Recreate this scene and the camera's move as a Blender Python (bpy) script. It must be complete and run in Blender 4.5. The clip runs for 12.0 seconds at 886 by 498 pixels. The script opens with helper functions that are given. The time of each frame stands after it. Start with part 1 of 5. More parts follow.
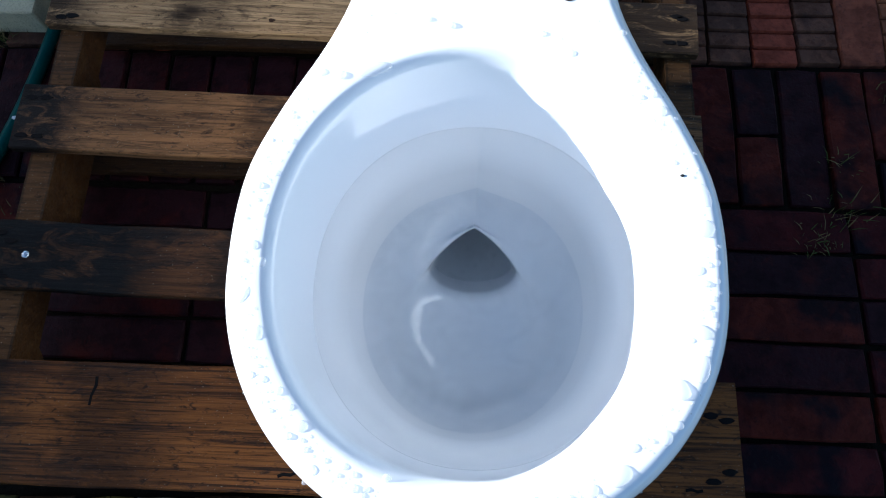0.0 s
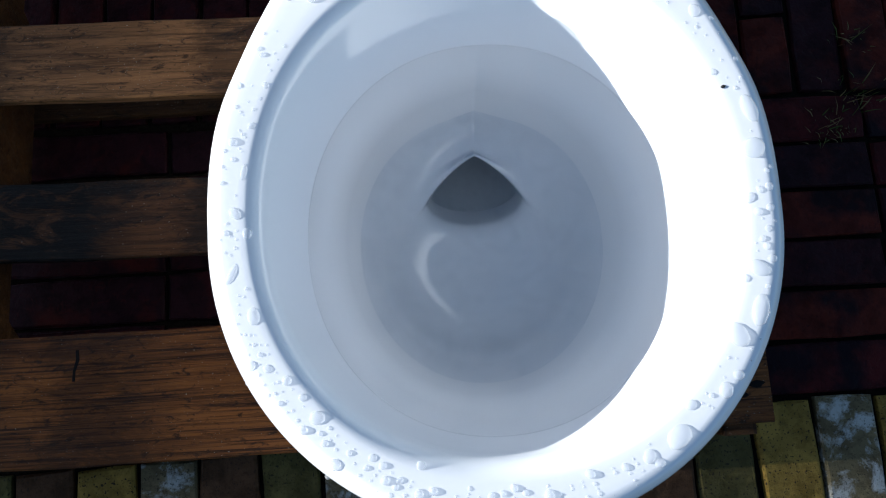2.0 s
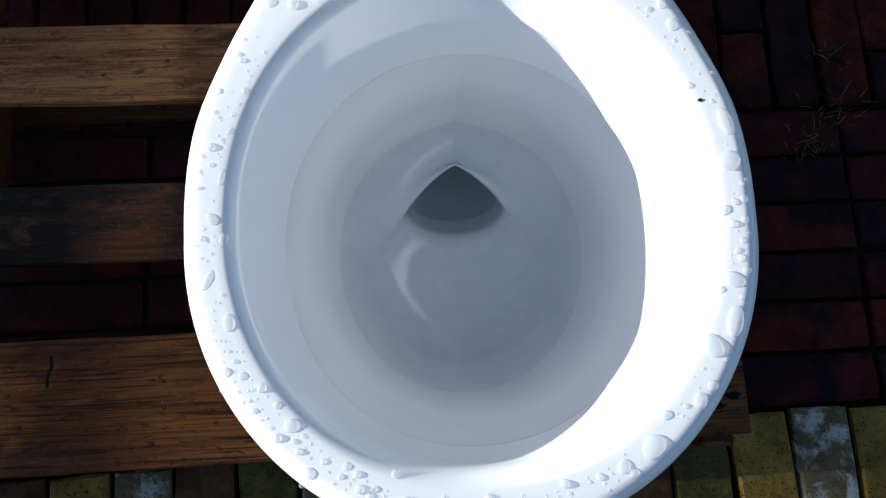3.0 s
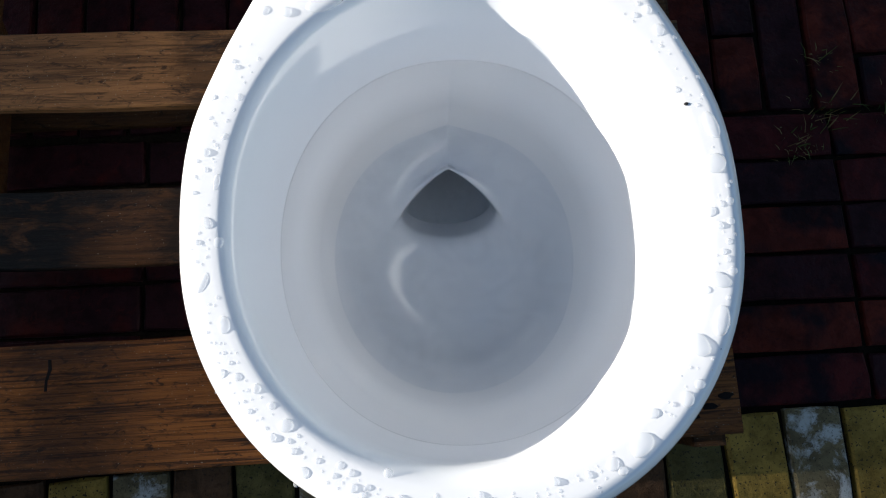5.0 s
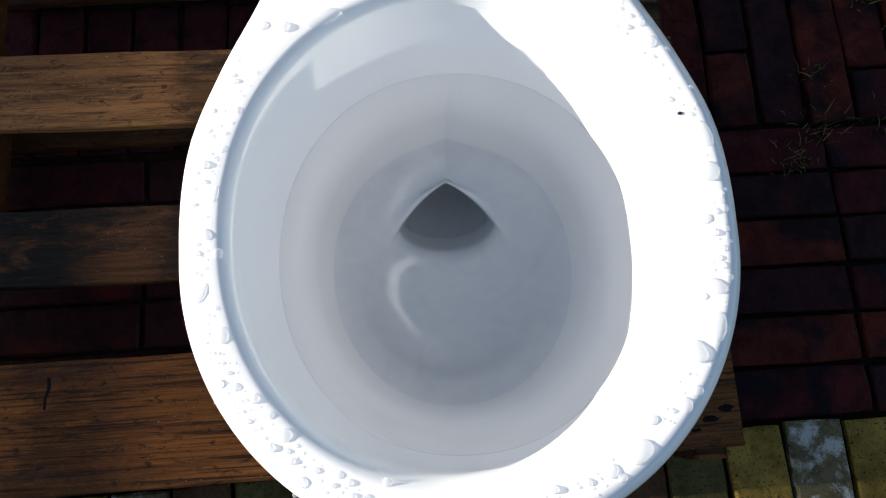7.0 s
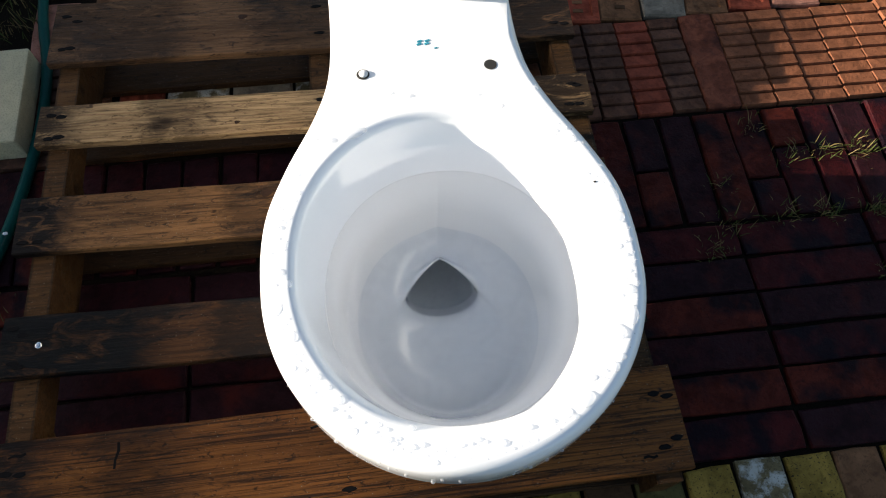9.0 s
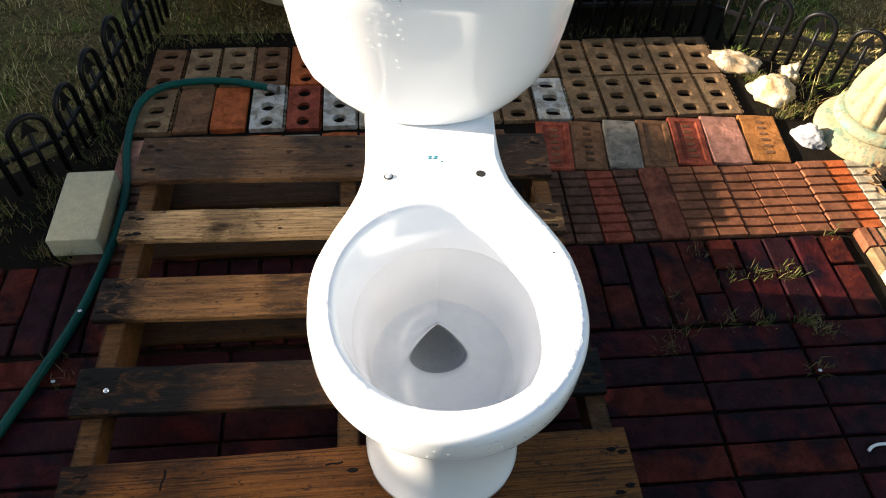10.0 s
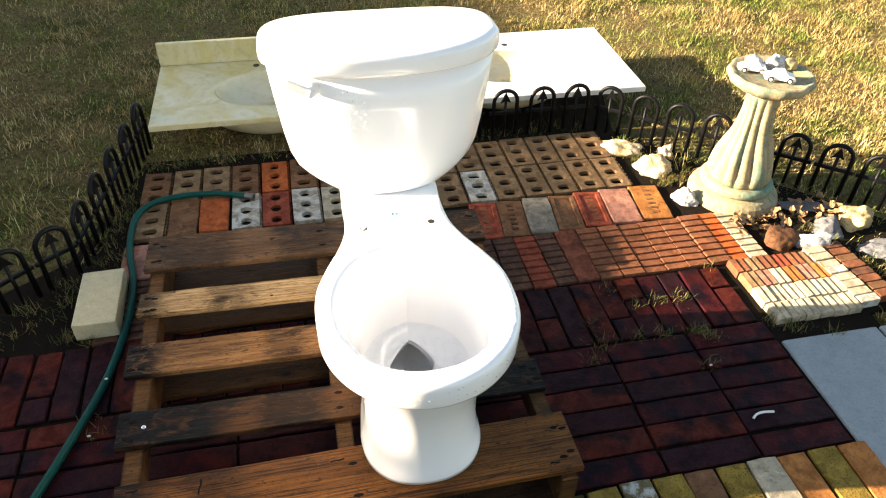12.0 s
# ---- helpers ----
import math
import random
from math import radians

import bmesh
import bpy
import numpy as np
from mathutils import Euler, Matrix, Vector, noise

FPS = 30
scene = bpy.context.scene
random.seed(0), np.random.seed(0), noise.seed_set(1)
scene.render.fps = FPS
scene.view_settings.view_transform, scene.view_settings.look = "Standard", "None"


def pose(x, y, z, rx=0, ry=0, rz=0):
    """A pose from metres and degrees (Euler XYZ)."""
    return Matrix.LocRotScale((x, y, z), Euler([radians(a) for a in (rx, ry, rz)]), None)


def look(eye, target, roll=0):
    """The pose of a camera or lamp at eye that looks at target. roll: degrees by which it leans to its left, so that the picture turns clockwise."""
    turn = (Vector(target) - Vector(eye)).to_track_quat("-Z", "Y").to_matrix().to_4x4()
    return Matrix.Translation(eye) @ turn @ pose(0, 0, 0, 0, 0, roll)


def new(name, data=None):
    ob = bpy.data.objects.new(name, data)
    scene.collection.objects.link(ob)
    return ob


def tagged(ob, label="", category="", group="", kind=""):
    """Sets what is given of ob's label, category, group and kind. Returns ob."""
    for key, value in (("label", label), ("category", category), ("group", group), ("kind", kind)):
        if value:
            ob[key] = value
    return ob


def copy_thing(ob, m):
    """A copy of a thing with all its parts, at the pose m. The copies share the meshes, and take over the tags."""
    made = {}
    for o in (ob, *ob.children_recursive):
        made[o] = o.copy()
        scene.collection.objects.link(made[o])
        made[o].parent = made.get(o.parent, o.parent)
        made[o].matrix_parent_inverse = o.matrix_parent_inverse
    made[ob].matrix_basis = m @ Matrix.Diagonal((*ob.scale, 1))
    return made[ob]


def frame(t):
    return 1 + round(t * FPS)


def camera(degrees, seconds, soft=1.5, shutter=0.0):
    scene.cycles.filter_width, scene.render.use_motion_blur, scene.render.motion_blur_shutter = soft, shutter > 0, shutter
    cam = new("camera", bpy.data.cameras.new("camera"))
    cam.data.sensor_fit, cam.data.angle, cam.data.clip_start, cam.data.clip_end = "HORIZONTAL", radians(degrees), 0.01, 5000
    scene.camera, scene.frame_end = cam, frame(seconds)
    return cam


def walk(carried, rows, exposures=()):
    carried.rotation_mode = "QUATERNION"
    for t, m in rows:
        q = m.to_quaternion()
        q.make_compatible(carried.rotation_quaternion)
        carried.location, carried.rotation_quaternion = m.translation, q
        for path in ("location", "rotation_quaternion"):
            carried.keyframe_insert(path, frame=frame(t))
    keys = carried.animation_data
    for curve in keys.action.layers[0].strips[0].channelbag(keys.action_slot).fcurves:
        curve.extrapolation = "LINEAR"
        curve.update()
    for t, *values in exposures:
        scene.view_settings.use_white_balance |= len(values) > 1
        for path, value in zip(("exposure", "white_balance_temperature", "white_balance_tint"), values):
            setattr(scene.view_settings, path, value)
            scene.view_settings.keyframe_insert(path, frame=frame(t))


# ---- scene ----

cam = camera(63.4, 12.0, soft=1.1)
PATH = [
    (0, (0.652, 0.007, 1.025), (0.575, 0.632, -0.873), -4.5),
    (0.5, (0.642, 0.039, 1.01), (0.581, 0.498, -0.935), -9.4),
    (1, (0.634, 0.05, 0.998), (0.674, 0.515, -0.947), 3.0),
    (1.5, (0.627, 0.051, 0.976), (0.665, 0.439, -0.985), 3.8),
    (2, (0.622, 0.063, 0.965), (0.616, 0.415, -1.004), -4.0),
    (2.5, (0.624, 0.065, 0.971), (0.657, 0.469, -0.988), 2.5),
    (3, (0.626, 0.062, 0.965), (0.666, 0.438, -0.999), 3.6),
    (5, (0.631, 0.059, 0.973), (0.674, 0.446, -0.989), 3.6),
    (5.5, (0.626, 0.061, 0.976), (0.672, 0.458, -0.984), 3.6),
    (6, (0.63, 0.061, 0.975), (0.674, 0.461, -0.984), 3.1),
    (6.5, (0.632, 0.062, 0.976), (0.682, 0.47, -0.981), 3.7),
    (6.7, (0.631, 0.057, 0.974), (0.681, 0.483, -0.98), 3.4),
    (8.3, (0.642, -0.011, 1.048), (0.666, 0.559, -0.869), -0.2),
    (8.5, (0.639, -0.043, 1.08), (0.67, 0.604, -0.813), -0.0),
    (9, (0.603, -0.131, 1.152), (0.725, 0.743, -0.643), 1.7),
    (9.5, (0.551, -0.268, 1.245), (0.68, 0.867, -0.396), 1.4),
    (10, (0.575, -0.401, 1.305), (0.729, 0.869, -0.231), 3.0),
    (10.5, (0.6, -0.558, 1.35), (0.731, 0.825, -0.089), 1.2),
    (11, (0.587, -0.695, 1.396), (0.725, 0.788, 0.061), 0.5),
    (11.5, (0.555, -0.783, 1.428), (0.731, 0.745, 0.149), 0.9),
    (12, (0.483, -0.797, 1.457), (0.821, 0.701, 0.176), 1.6),
]
EXPOSURES = [(0, 1.2, 5200, 8), (0.6, 0.88, 5200, 8), (1.5, 0.74, 5250, 8), (3, 0.58, 5550, 9), (5, 0.78, 5950, 10), (6.5, 0.92, 6150, 10), (8.5, 1.02, 6300, 10), (9.2, 1.32, 6550, 10), (10.5, 1.84, 7250, 13), (12, 2.28, 7800, 13)]
walk(cam, [(t, look(eye, target, roll)) for t, eye, target, roll in PATH], EXPOSURES)

# ---------------------------------------------------------------- light
SUN_ELEVATION, SUN_FROM = 15.5, (-1.0, 0.13)
world = bpy.data.worlds.new("sky")
scene.world = world
world.use_nodes = True
wn, wl = world.node_tree.nodes, world.node_tree.links
sky = wn.new("ShaderNodeTexSky")
sky.sky_type = "NISHITA"
sky.sun_disc = False
sky.sun_elevation = radians(SUN_ELEVATION)
sky.sun_rotation = math.atan2(SUN_FROM[0], SUN_FROM[1])
wl.new(sky.outputs[0], wn["Background"].inputs[0])
wn["Background"].inputs[1].default_value = 0.078

sun = new("sun", bpy.data.lights.new("sun", "SUN"))
sun.data.energy, sun.data.angle, sun.data.color = 6.3, radians(0.55), (1.0, 0.90, 0.76)
flat = Vector((SUN_FROM[0], SUN_FROM[1], 0)).normalized()
to_sun = flat * math.cos(radians(SUN_ELEVATION)) + Vector((0, 0, math.sin(radians(SUN_ELEVATION))))
sun.matrix_world = look((0, 0, 0), -to_sun)


# ---------------------------------------------------------------- materials
def mat(name):
    m = bpy.data.materials.new(name)
    m.use_nodes = True
    nt = m.node_tree
    return m, nt.nodes, nt.links, nt.nodes["Principled BSDF"]


def mix(n, l, fac, a, b, kind="MIX"):
    """Mix node; each of fac, a, b is a socket or a value."""
    x = n.new("ShaderNodeMix")
    x.data_type, x.blend_type = "RGBA", kind
    for sock, v in ((x.inputs["Factor"], fac), (x.inputs["A"], a), (x.inputs["B"], b)):
        if hasattr(v, "is_linked"):
            l.new(v, sock)
        elif isinstance(v, tuple):
            sock.default_value = (*v[:3], 1)
        else:
            sock.default_value = v
    return x.outputs["Result"]


def ramp(n, l, src, stops):
    r = n.new("ShaderNodeValToRGB")
    while len(r.color_ramp.elements) < len(stops):
        r.color_ramp.elements.new(0.5)
    for e, (p, c) in zip(r.color_ramp.elements, stops):
        e.position = p
        e.color = (*c, 1) if isinstance(c, tuple) else (c, c, c, 1)
    l.new(src, r.inputs[0])
    return r.outputs[0]


def coords(n, l, scale=(1, 1, 1), kind="Object", jitter=True):
    """Texture coordinates, shifted at random from object to object."""
    tc = n.new("ShaderNodeTexCoord")
    mp = n.new("ShaderNodeMapping")
    mp.inputs["Scale"].default_value = scale
    l.new(tc.outputs[kind], mp.inputs[0])
    if jitter:
        oi = n.new("ShaderNodeObjectInfo")
        ml = n.new("ShaderNodeMath")
        ml.operation = "MULTIPLY"
        ml.inputs[1].default_value = 37.0
        l.new(oi.outputs["Random"], ml.inputs[0])
        l.new(ml.outputs[0], mp.inputs["Location"])
    return mp.outputs[0]


def noise_tex(n, l, vec, scale, detail=4.0, rough=0.55, distort=0.0):
    t = n.new("ShaderNodeTexNoise")
    t.inputs["Scale"].default_value, t.inputs["Detail"].default_value = scale, detail
    t.inputs["Roughness"].default_value, t.inputs["Distortion"].default_value = rough, distort
    if vec:
        l.new(vec, t.inputs["Vector"])
    return t.outputs["Fac"]


def bump(n, l, bsdf, height, strength, dist):
    b = n.new("ShaderNodeBump")
    b.inputs["Strength"].default_value, b.inputs["Distance"].default_value = strength, dist
    l.new(height, b.inputs["Height"])
    l.new(b.outputs[0], bsdf.inputs["Normal"])


def object_random(n):
    return n.new("ShaderNodeObjectInfo").outputs["Random"]


def clay(name, a, b, dark, rough=(0.55, 0.85), blotch=0.5, speck=0.0, bump_d=0.0012, pale=None):
    """Fired brick: two tones, darker burnt blotches, pits, optional pale mortar smears."""
    m, n, l, p = mat(name)
    v = coords(n, l)
    big = noise_tex(n, l, v, 13, 4)
    fine = noise_tex(n, l, v, 130, 5, 0.65)
    mid = noise_tex(n, l, v, 34, 5, 0.6)
    c = mix(n, l, object_random(n), a, b)
    c = mix(n, l, ramp(n, l, mid, [(0.46, 0.0), (0.62, 0.7)]), c, tuple(x * 0.50 for x in a))
    c = mix(n, l, ramp(n, l, noise_tex(n, l, v, 21, 6, 0.65, 0.7), [(0.50, 0.0), (0.60, 0.6)]), c, tuple(min(1, x * 1.45) for x in a))
    c = mix(n, l, ramp(n, l, noise_tex(n, l, v, 48, 6, 0.75, 1.2), [(0.57, 0.0), (0.64, 0.65)]), c, tuple(0.5 * x + 0.5 * y for x, y in zip(dark, b)))
    c = mix(n, l, ramp(n, l, big, [(1 - blotch, 0.0), (min(1 - blotch + 0.16, 1), 0.9)]), c, dark)
    c = mix(n, l, ramp(n, l, fine, [(0.30, 0.55), (0.46, 0.0)]), c, tuple(x * 0.3 for x in a))
    if pale:
        c = mix(n, l, ramp(n, l, noise_tex(n, l, v, 22, 6, 0.7, 0.4), [(0.47, 0.0), (0.58, 0.85)]), c, pale)
    if speck:
        c = mix(n, l, ramp(n, l, noise_tex(n, l, v, 260, 2), [(0.60, 0.0), (0.66, speck)]), c, (0.02, 0.018, 0.015))
    l.new(c, p.inputs["Base Color"])
    l.new(ramp(n, l, mid, [(0.3, rough[0]), (0.7, rough[1])]), p.inputs["Roughness"])
    p.inputs["Specular IOR Level"].default_value = 0.07
    bump(n, l, p, mix(n, l, 0.5, mid, fine), 0.9, bump_d * 4)
    return m


RED = clay("maroon_clay", (0.052, 0.0068, 0.0068), (0.030, 0.0050, 0.0070), (0.0036, 0.0032, 0.0066), (0.36, 0.70), 0.54)
REDLIT = clay("rust_red_clay", (0.078, 0.0130, 0.0075), (0.046, 0.0078, 0.0070), (0.0045, 0.0036, 0.0062), (0.42, 0.8), 0.53)
BLACKRED = clay("dark_clay_and_deck_shade", (0.017, 0.0055, 0.0080), (0.027, 0.0058, 0.0074), (0.052, 0.0085, 0.0070), (0.33, 0.7), 0.45)
RIDGE = clay("salmon_clay", (0.216, 0.081, 0.039), (0.18, 0.069, 0.036), (0.07195, 0.03358, 0.02398), blotch=0.34)
RIDGE_DARK = clay("umber_clay", (0.132, 0.0578, 0.0347), (0.0991, 0.0496, 0.033), (0.03442, 0.02066, 0.02066), blotch=0.42)
ORANGE = clay("orange_clay", (0.403, 0.096, 0.0288), (0.326, 0.0816, 0.0269), (0.096, 0.028, 0.016), blotch=0.30)
SCARLET = clay("scarlet_clay", (0.253, 0.0572, 0.0308), (0.22, 0.0495, 0.0286), (0.0616, 0.01936, 0.01584), blotch=0.32)
PINK = clay("pink_clay", (0.374, 0.17, 0.119), (0.34, 0.153, 0.102), (0.255, 0.085, 0.051), blotch=0.36)
TAN = clay("tan_clay", (0.239, 0.146, 0.0751), (0.186, 0.111, 0.0575), (0.068, 0.0408, 0.0238), blotch=0.36)
BROWN = clay("brown_clay", (0.182, 0.0875, 0.0425), (0.146, 0.0729, 0.0365), (0.045, 0.0234, 0.0162), blotch=0.4)
BURNT = clay("burnt_blotched_clay", (0.20, 0.060, 0.032), (0.17, 0.052, 0.030), (0.010, 0.009, 0.014), blotch=0.47)
WHITE = clay("whitewashed_clay", (0.34, 0.2975, 0.2295), (0.306, 0.272, 0.2125), (0.187, 0.1275, 0.0765), blotch=0.33, pale=(0.527, 0.51, 0.459))
CREAM = clay("cream_clay", (0.43, 0.36, 0.25), (0.39, 0.325, 0.22), (0.324, 0.243, 0.144), blotch=0.34)
GREY = clay("grey_cement_brick", (0.22, 0.19, 0.145), (0.205, 0.175, 0.135), (0.13, 0.10, 0.07), blotch=0.3)
YELLOW = clay("yellow_clay", (0.24, 0.155, 0.032), (0.21, 0.14, 0.03), (0.08, 0.055, 0.02), blotch=0.3, speck=0.9)
OLIVE = clay("olive_clay", (0.11, 0.090, 0.028), (0.09, 0.075, 0.026), (0.04, 0.034, 0.016), blotch=0.36, speck=0.8)
DARKBROWN = clay("dark_brown_clay", (0.085, 0.045, 0.022), (0.07, 0.038, 0.02), (0.025, 0.016, 0.012), blotch=0.4, speck=0.5)
PAINTED = clay("paint_splashed_clay", (0.16, 0.125, 0.065), (0.15, 0.12, 0.06), (0.08, 0.06, 0.03), blotch=0.3, speck=0.6, pale=(0.48, 0.48, 0.44))
AMBER = clay("amber_clay", (0.352, 0.137, 0.0411), (0.323, 0.127, 0.0391), (0.1275, 0.051, 0.02125), blotch=0.3)


def wood(name, a, b, stain, rough=0.6, blotch=0.42, fine_w=0.5, fine_s=(5.5, 120, 120), soak_and_shade=((0.0, 0.06, 0.5), (0.95, 1.0, 0.5))):
    """Weathered pine: wavy grain along x, knots, pale worn patches, dark soak stains and shade-darkened end bands."""
    m, n, l, p = mat(name)
    v = coords(n, l, (1, 1, 1))
    warp = noise_tex(n, l, coords(n, l, (2.2, 7, 7)), 1.6, 3, 0.5)
    grain = noise_tex(n, l, coords(n, l, (1.1, 17, 17)), 2.4, 8, 0.66, 2.0)
    fine = noise_tex(n, l, coords(n, l, fine_s), 1.7, 6, 0.75, 1.0)
    blot = noise_tex(n, l, coords(n, l, (2.6, 8, 8)), 2.3, 7, 0.68, 0.8)
    small = noise_tex(n, l, coords(n, l, (18, 46, 46)), 2.4, 6, 0.75, 1.0)
    knots = n.new("ShaderNodeTexVoronoi")
    knots.inputs["Scale"].default_value = 1.0
    l.new(coords(n, l, (4.2, 9, 9)), knots.inputs["Vector"])
    c = mix(n, l, ramp(n, l, grain, [(0.34, 0.0), (0.62, 1.0)]), b, a)
    c = mix(n, l, ramp(n, l, warp, [(0.40, 0.0), (0.68, 0.55)]), c, tuple(min(1, x * 1.55) for x in a))
    c = mix(n, l, ramp(n, l, fine, [(0.40, fine_w), (0.53, 0.0)]), c, tuple(x * 0.32 for x in b))
    c = mix(n, l, ramp(n, l, knots.outputs["Distance"], [(0.05, 0.9), (0.11, 0.25), (0.17, 0.0)]), c, tuple(x * 0.5 for x in stain))
    c = mix(n, l, ramp(n, l, blot, [(1 - blotch, 0.0), (1 - blotch + 0.13, 0.95)]), c, stain)
    c = mix(n, l, ramp(n, l, small, [(0.55, 0.0), (0.64, 0.8)]), c, stain)
    c = mix(n, l, ramp(n, l, noise_tex(n, l, v, 420, 1), [(0.73, 0.0), (0.76, 0.5)]), c, (0.40, 0.36, 0.28))
    sep = n.new("ShaderNodeSeparateXYZ")
    l.new(n.new("ShaderNodeTexCoord").outputs["Generated"], sep.inputs[0])
    ragged = noise_tex(n, l, coords(n, l, (9, 24, 24)), 1.6, 7, 0.72, 1.3)
    along = n.new("ShaderNodeMath")
    along.operation = "MULTIPLY_ADD"
    along.inputs[1].default_value = 0.16
    l.new(ragged, along.inputs[0])
    l.new(sep.outputs[0], along.inputs[2])
    # dark bands along the board: soak stains, and shade painted on some right ends
    for s0, s1, depth in soak_and_shade:
        band = ramp(n, l, along.outputs[0], [(max(s0 + 0.08 - 0.04, 0), 0.0), (max(s0 + 0.08, 0.001), depth), (min(s1 + 0.08, 0.999), depth), (min(s1 + 0.14, 1), depth if s1 >= 1 else 0.0)])
        wet = mix(n, l, 1.0, band, ramp(n, l, ragged, [(0.34, 0.2), (0.48, 1.0)]), "MULTIPLY")
        c = mix(n, l, wet, c, tuple(x * 0.45 for x in stain))
    l.new(c, p.inputs["Base Color"])
    l.new(ramp(n, l, blot, [(0.35, rough + 0.15), (0.65, rough - 0.12)]), p.inputs["Roughness"])
    p.inputs["Specular IOR Level"].default_value = 0.16
    bump(n, l, p, mix(n, l, 0.5, grain, fine), 1.0, 0.004)
    return m


# right end band: real staining together with painted shade
W_BACK = wood("weathered_grey_pine", (0.185, 0.0937, 0.0419), (0.0782, 0.0391, 0.0186), (0.00952, 0.00612, 0.00476), 0.6, 0.46, 0.5, (5.5, 120, 120), ((0.0, 0.22, 0.6), (0.40, 0.52, 0.5), (0.86, 1.0, 0.9)))
# right end band darkens the wood to paint in its shade
W_PALE = wood("pale_weathered_pine", (0.574, 0.361, 0.172), (0.299, 0.168, 0.0729), (0.034, 0.017, 0.00816), 0.65, 0.43, 0.75, (5.5, 120, 120), ((-0.02, 0.03, 0.9), (0.20, 0.27, 0.6), (0.88, 1.0, 0.95)))
W_MID = wood("umber_pine", (0.225, 0.108, 0.0399), (0.106, 0.0486, 0.018), (0.01469, 0.008082, 0.005143), 0.6, 0.46, 0.7, (5.5, 120, 120), ((-0.02, 0.06, 1.0), (0.36, 0.42, 0.6), (0.50, 0.56, 0.7)))
W_DARK = wood("soaked_dark_pine", (0.085, 0.034, 0.0105), (0.0288, 0.0116, 0.0044), (0.002048, 0.001664, 0.001536), 0.55, 0.50, 0.5, (5.5, 120, 120), ((0.0, 0.20, 1.0), (0.34, 0.44, 0.8), (0.78, 1.0, 1.0)))
W_FRONT = wood("wet_brown_pine", (0.178, 0.0631, 0.0119), (0.0673, 0.0224, 0.00514), (0.00952, 0.00476, 0.00272), 0.55, 0.36, 0.95, (2.4, 125, 125), ((0.0, 0.04, 0.95), (0.16, 0.24, 0.6), (0.97, 1.0, 0.7)))
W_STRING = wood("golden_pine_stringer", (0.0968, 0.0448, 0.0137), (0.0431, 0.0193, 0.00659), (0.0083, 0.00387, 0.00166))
# bottom-board pine, with the shade beneath the deck put into its colour
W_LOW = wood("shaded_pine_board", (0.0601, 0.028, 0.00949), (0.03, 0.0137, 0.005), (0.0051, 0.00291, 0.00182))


def plain(name, color, rough=0.4, metal=0.0, vary=0.15, scale=30.0, bump_s=0.2, bump_d=0.001, spec=0.5):
    """One colour with soft two-scale variation and a fine relief."""
    m, n, l, p = mat(name)
    v = coords(n, l)
    a, b = noise_tex(n, l, v, scale, 4), noise_tex(n, l, v, scale * 7, 3)
    c = mix(n, l, a, tuple(x * (1 - vary) for x in color), tuple(min(1, x * (1 + vary)) for x in color))
    c = mix(n, l, ramp(n, l, b, [(0.35, 0.35), (0.5, 0.0)]), c, tuple(x * (1 - 2 * vary) for x in color))
    l.new(c, p.inputs["Base Color"])
    l.new(ramp(n, l, a, [(0.3, max(rough - 0.08, 0.02)), (0.7, min(rough + 0.1, 1))]), p.inputs["Roughness"])
    p.inputs["Metallic"].default_value = metal
    p.inputs["Specular IOR Level"].default_value = spec
    bump(n, l, p, mix(n, l, 0.5, a, b), bump_s, bump_d)
    return m


CHINA, cn, cl, cp = mat("white_vitreous_china")
cv = coords(cn, cl, jitter=False)
cl.new(mix(cn, cl, noise_tex(cn, cl, cv, 9, 3), (0.905, 0.905, 0.90), (0.93, 0.93, 0.925)), cp.inputs["Base Color"])
cl.new(ramp(cn, cl, noise_tex(cn, cl, cv, 14, 4), [(0.3, 0.05), (0.7, 0.12)]), cp.inputs["Roughness"])
cp.inputs["Coat Weight"].default_value, cp.inputs["Coat Roughness"].default_value = 0.3, 0.04
bump(cn, cl, cp, noise_tex(cn, cl, cv, 28, 2), 0.05, 0.001)


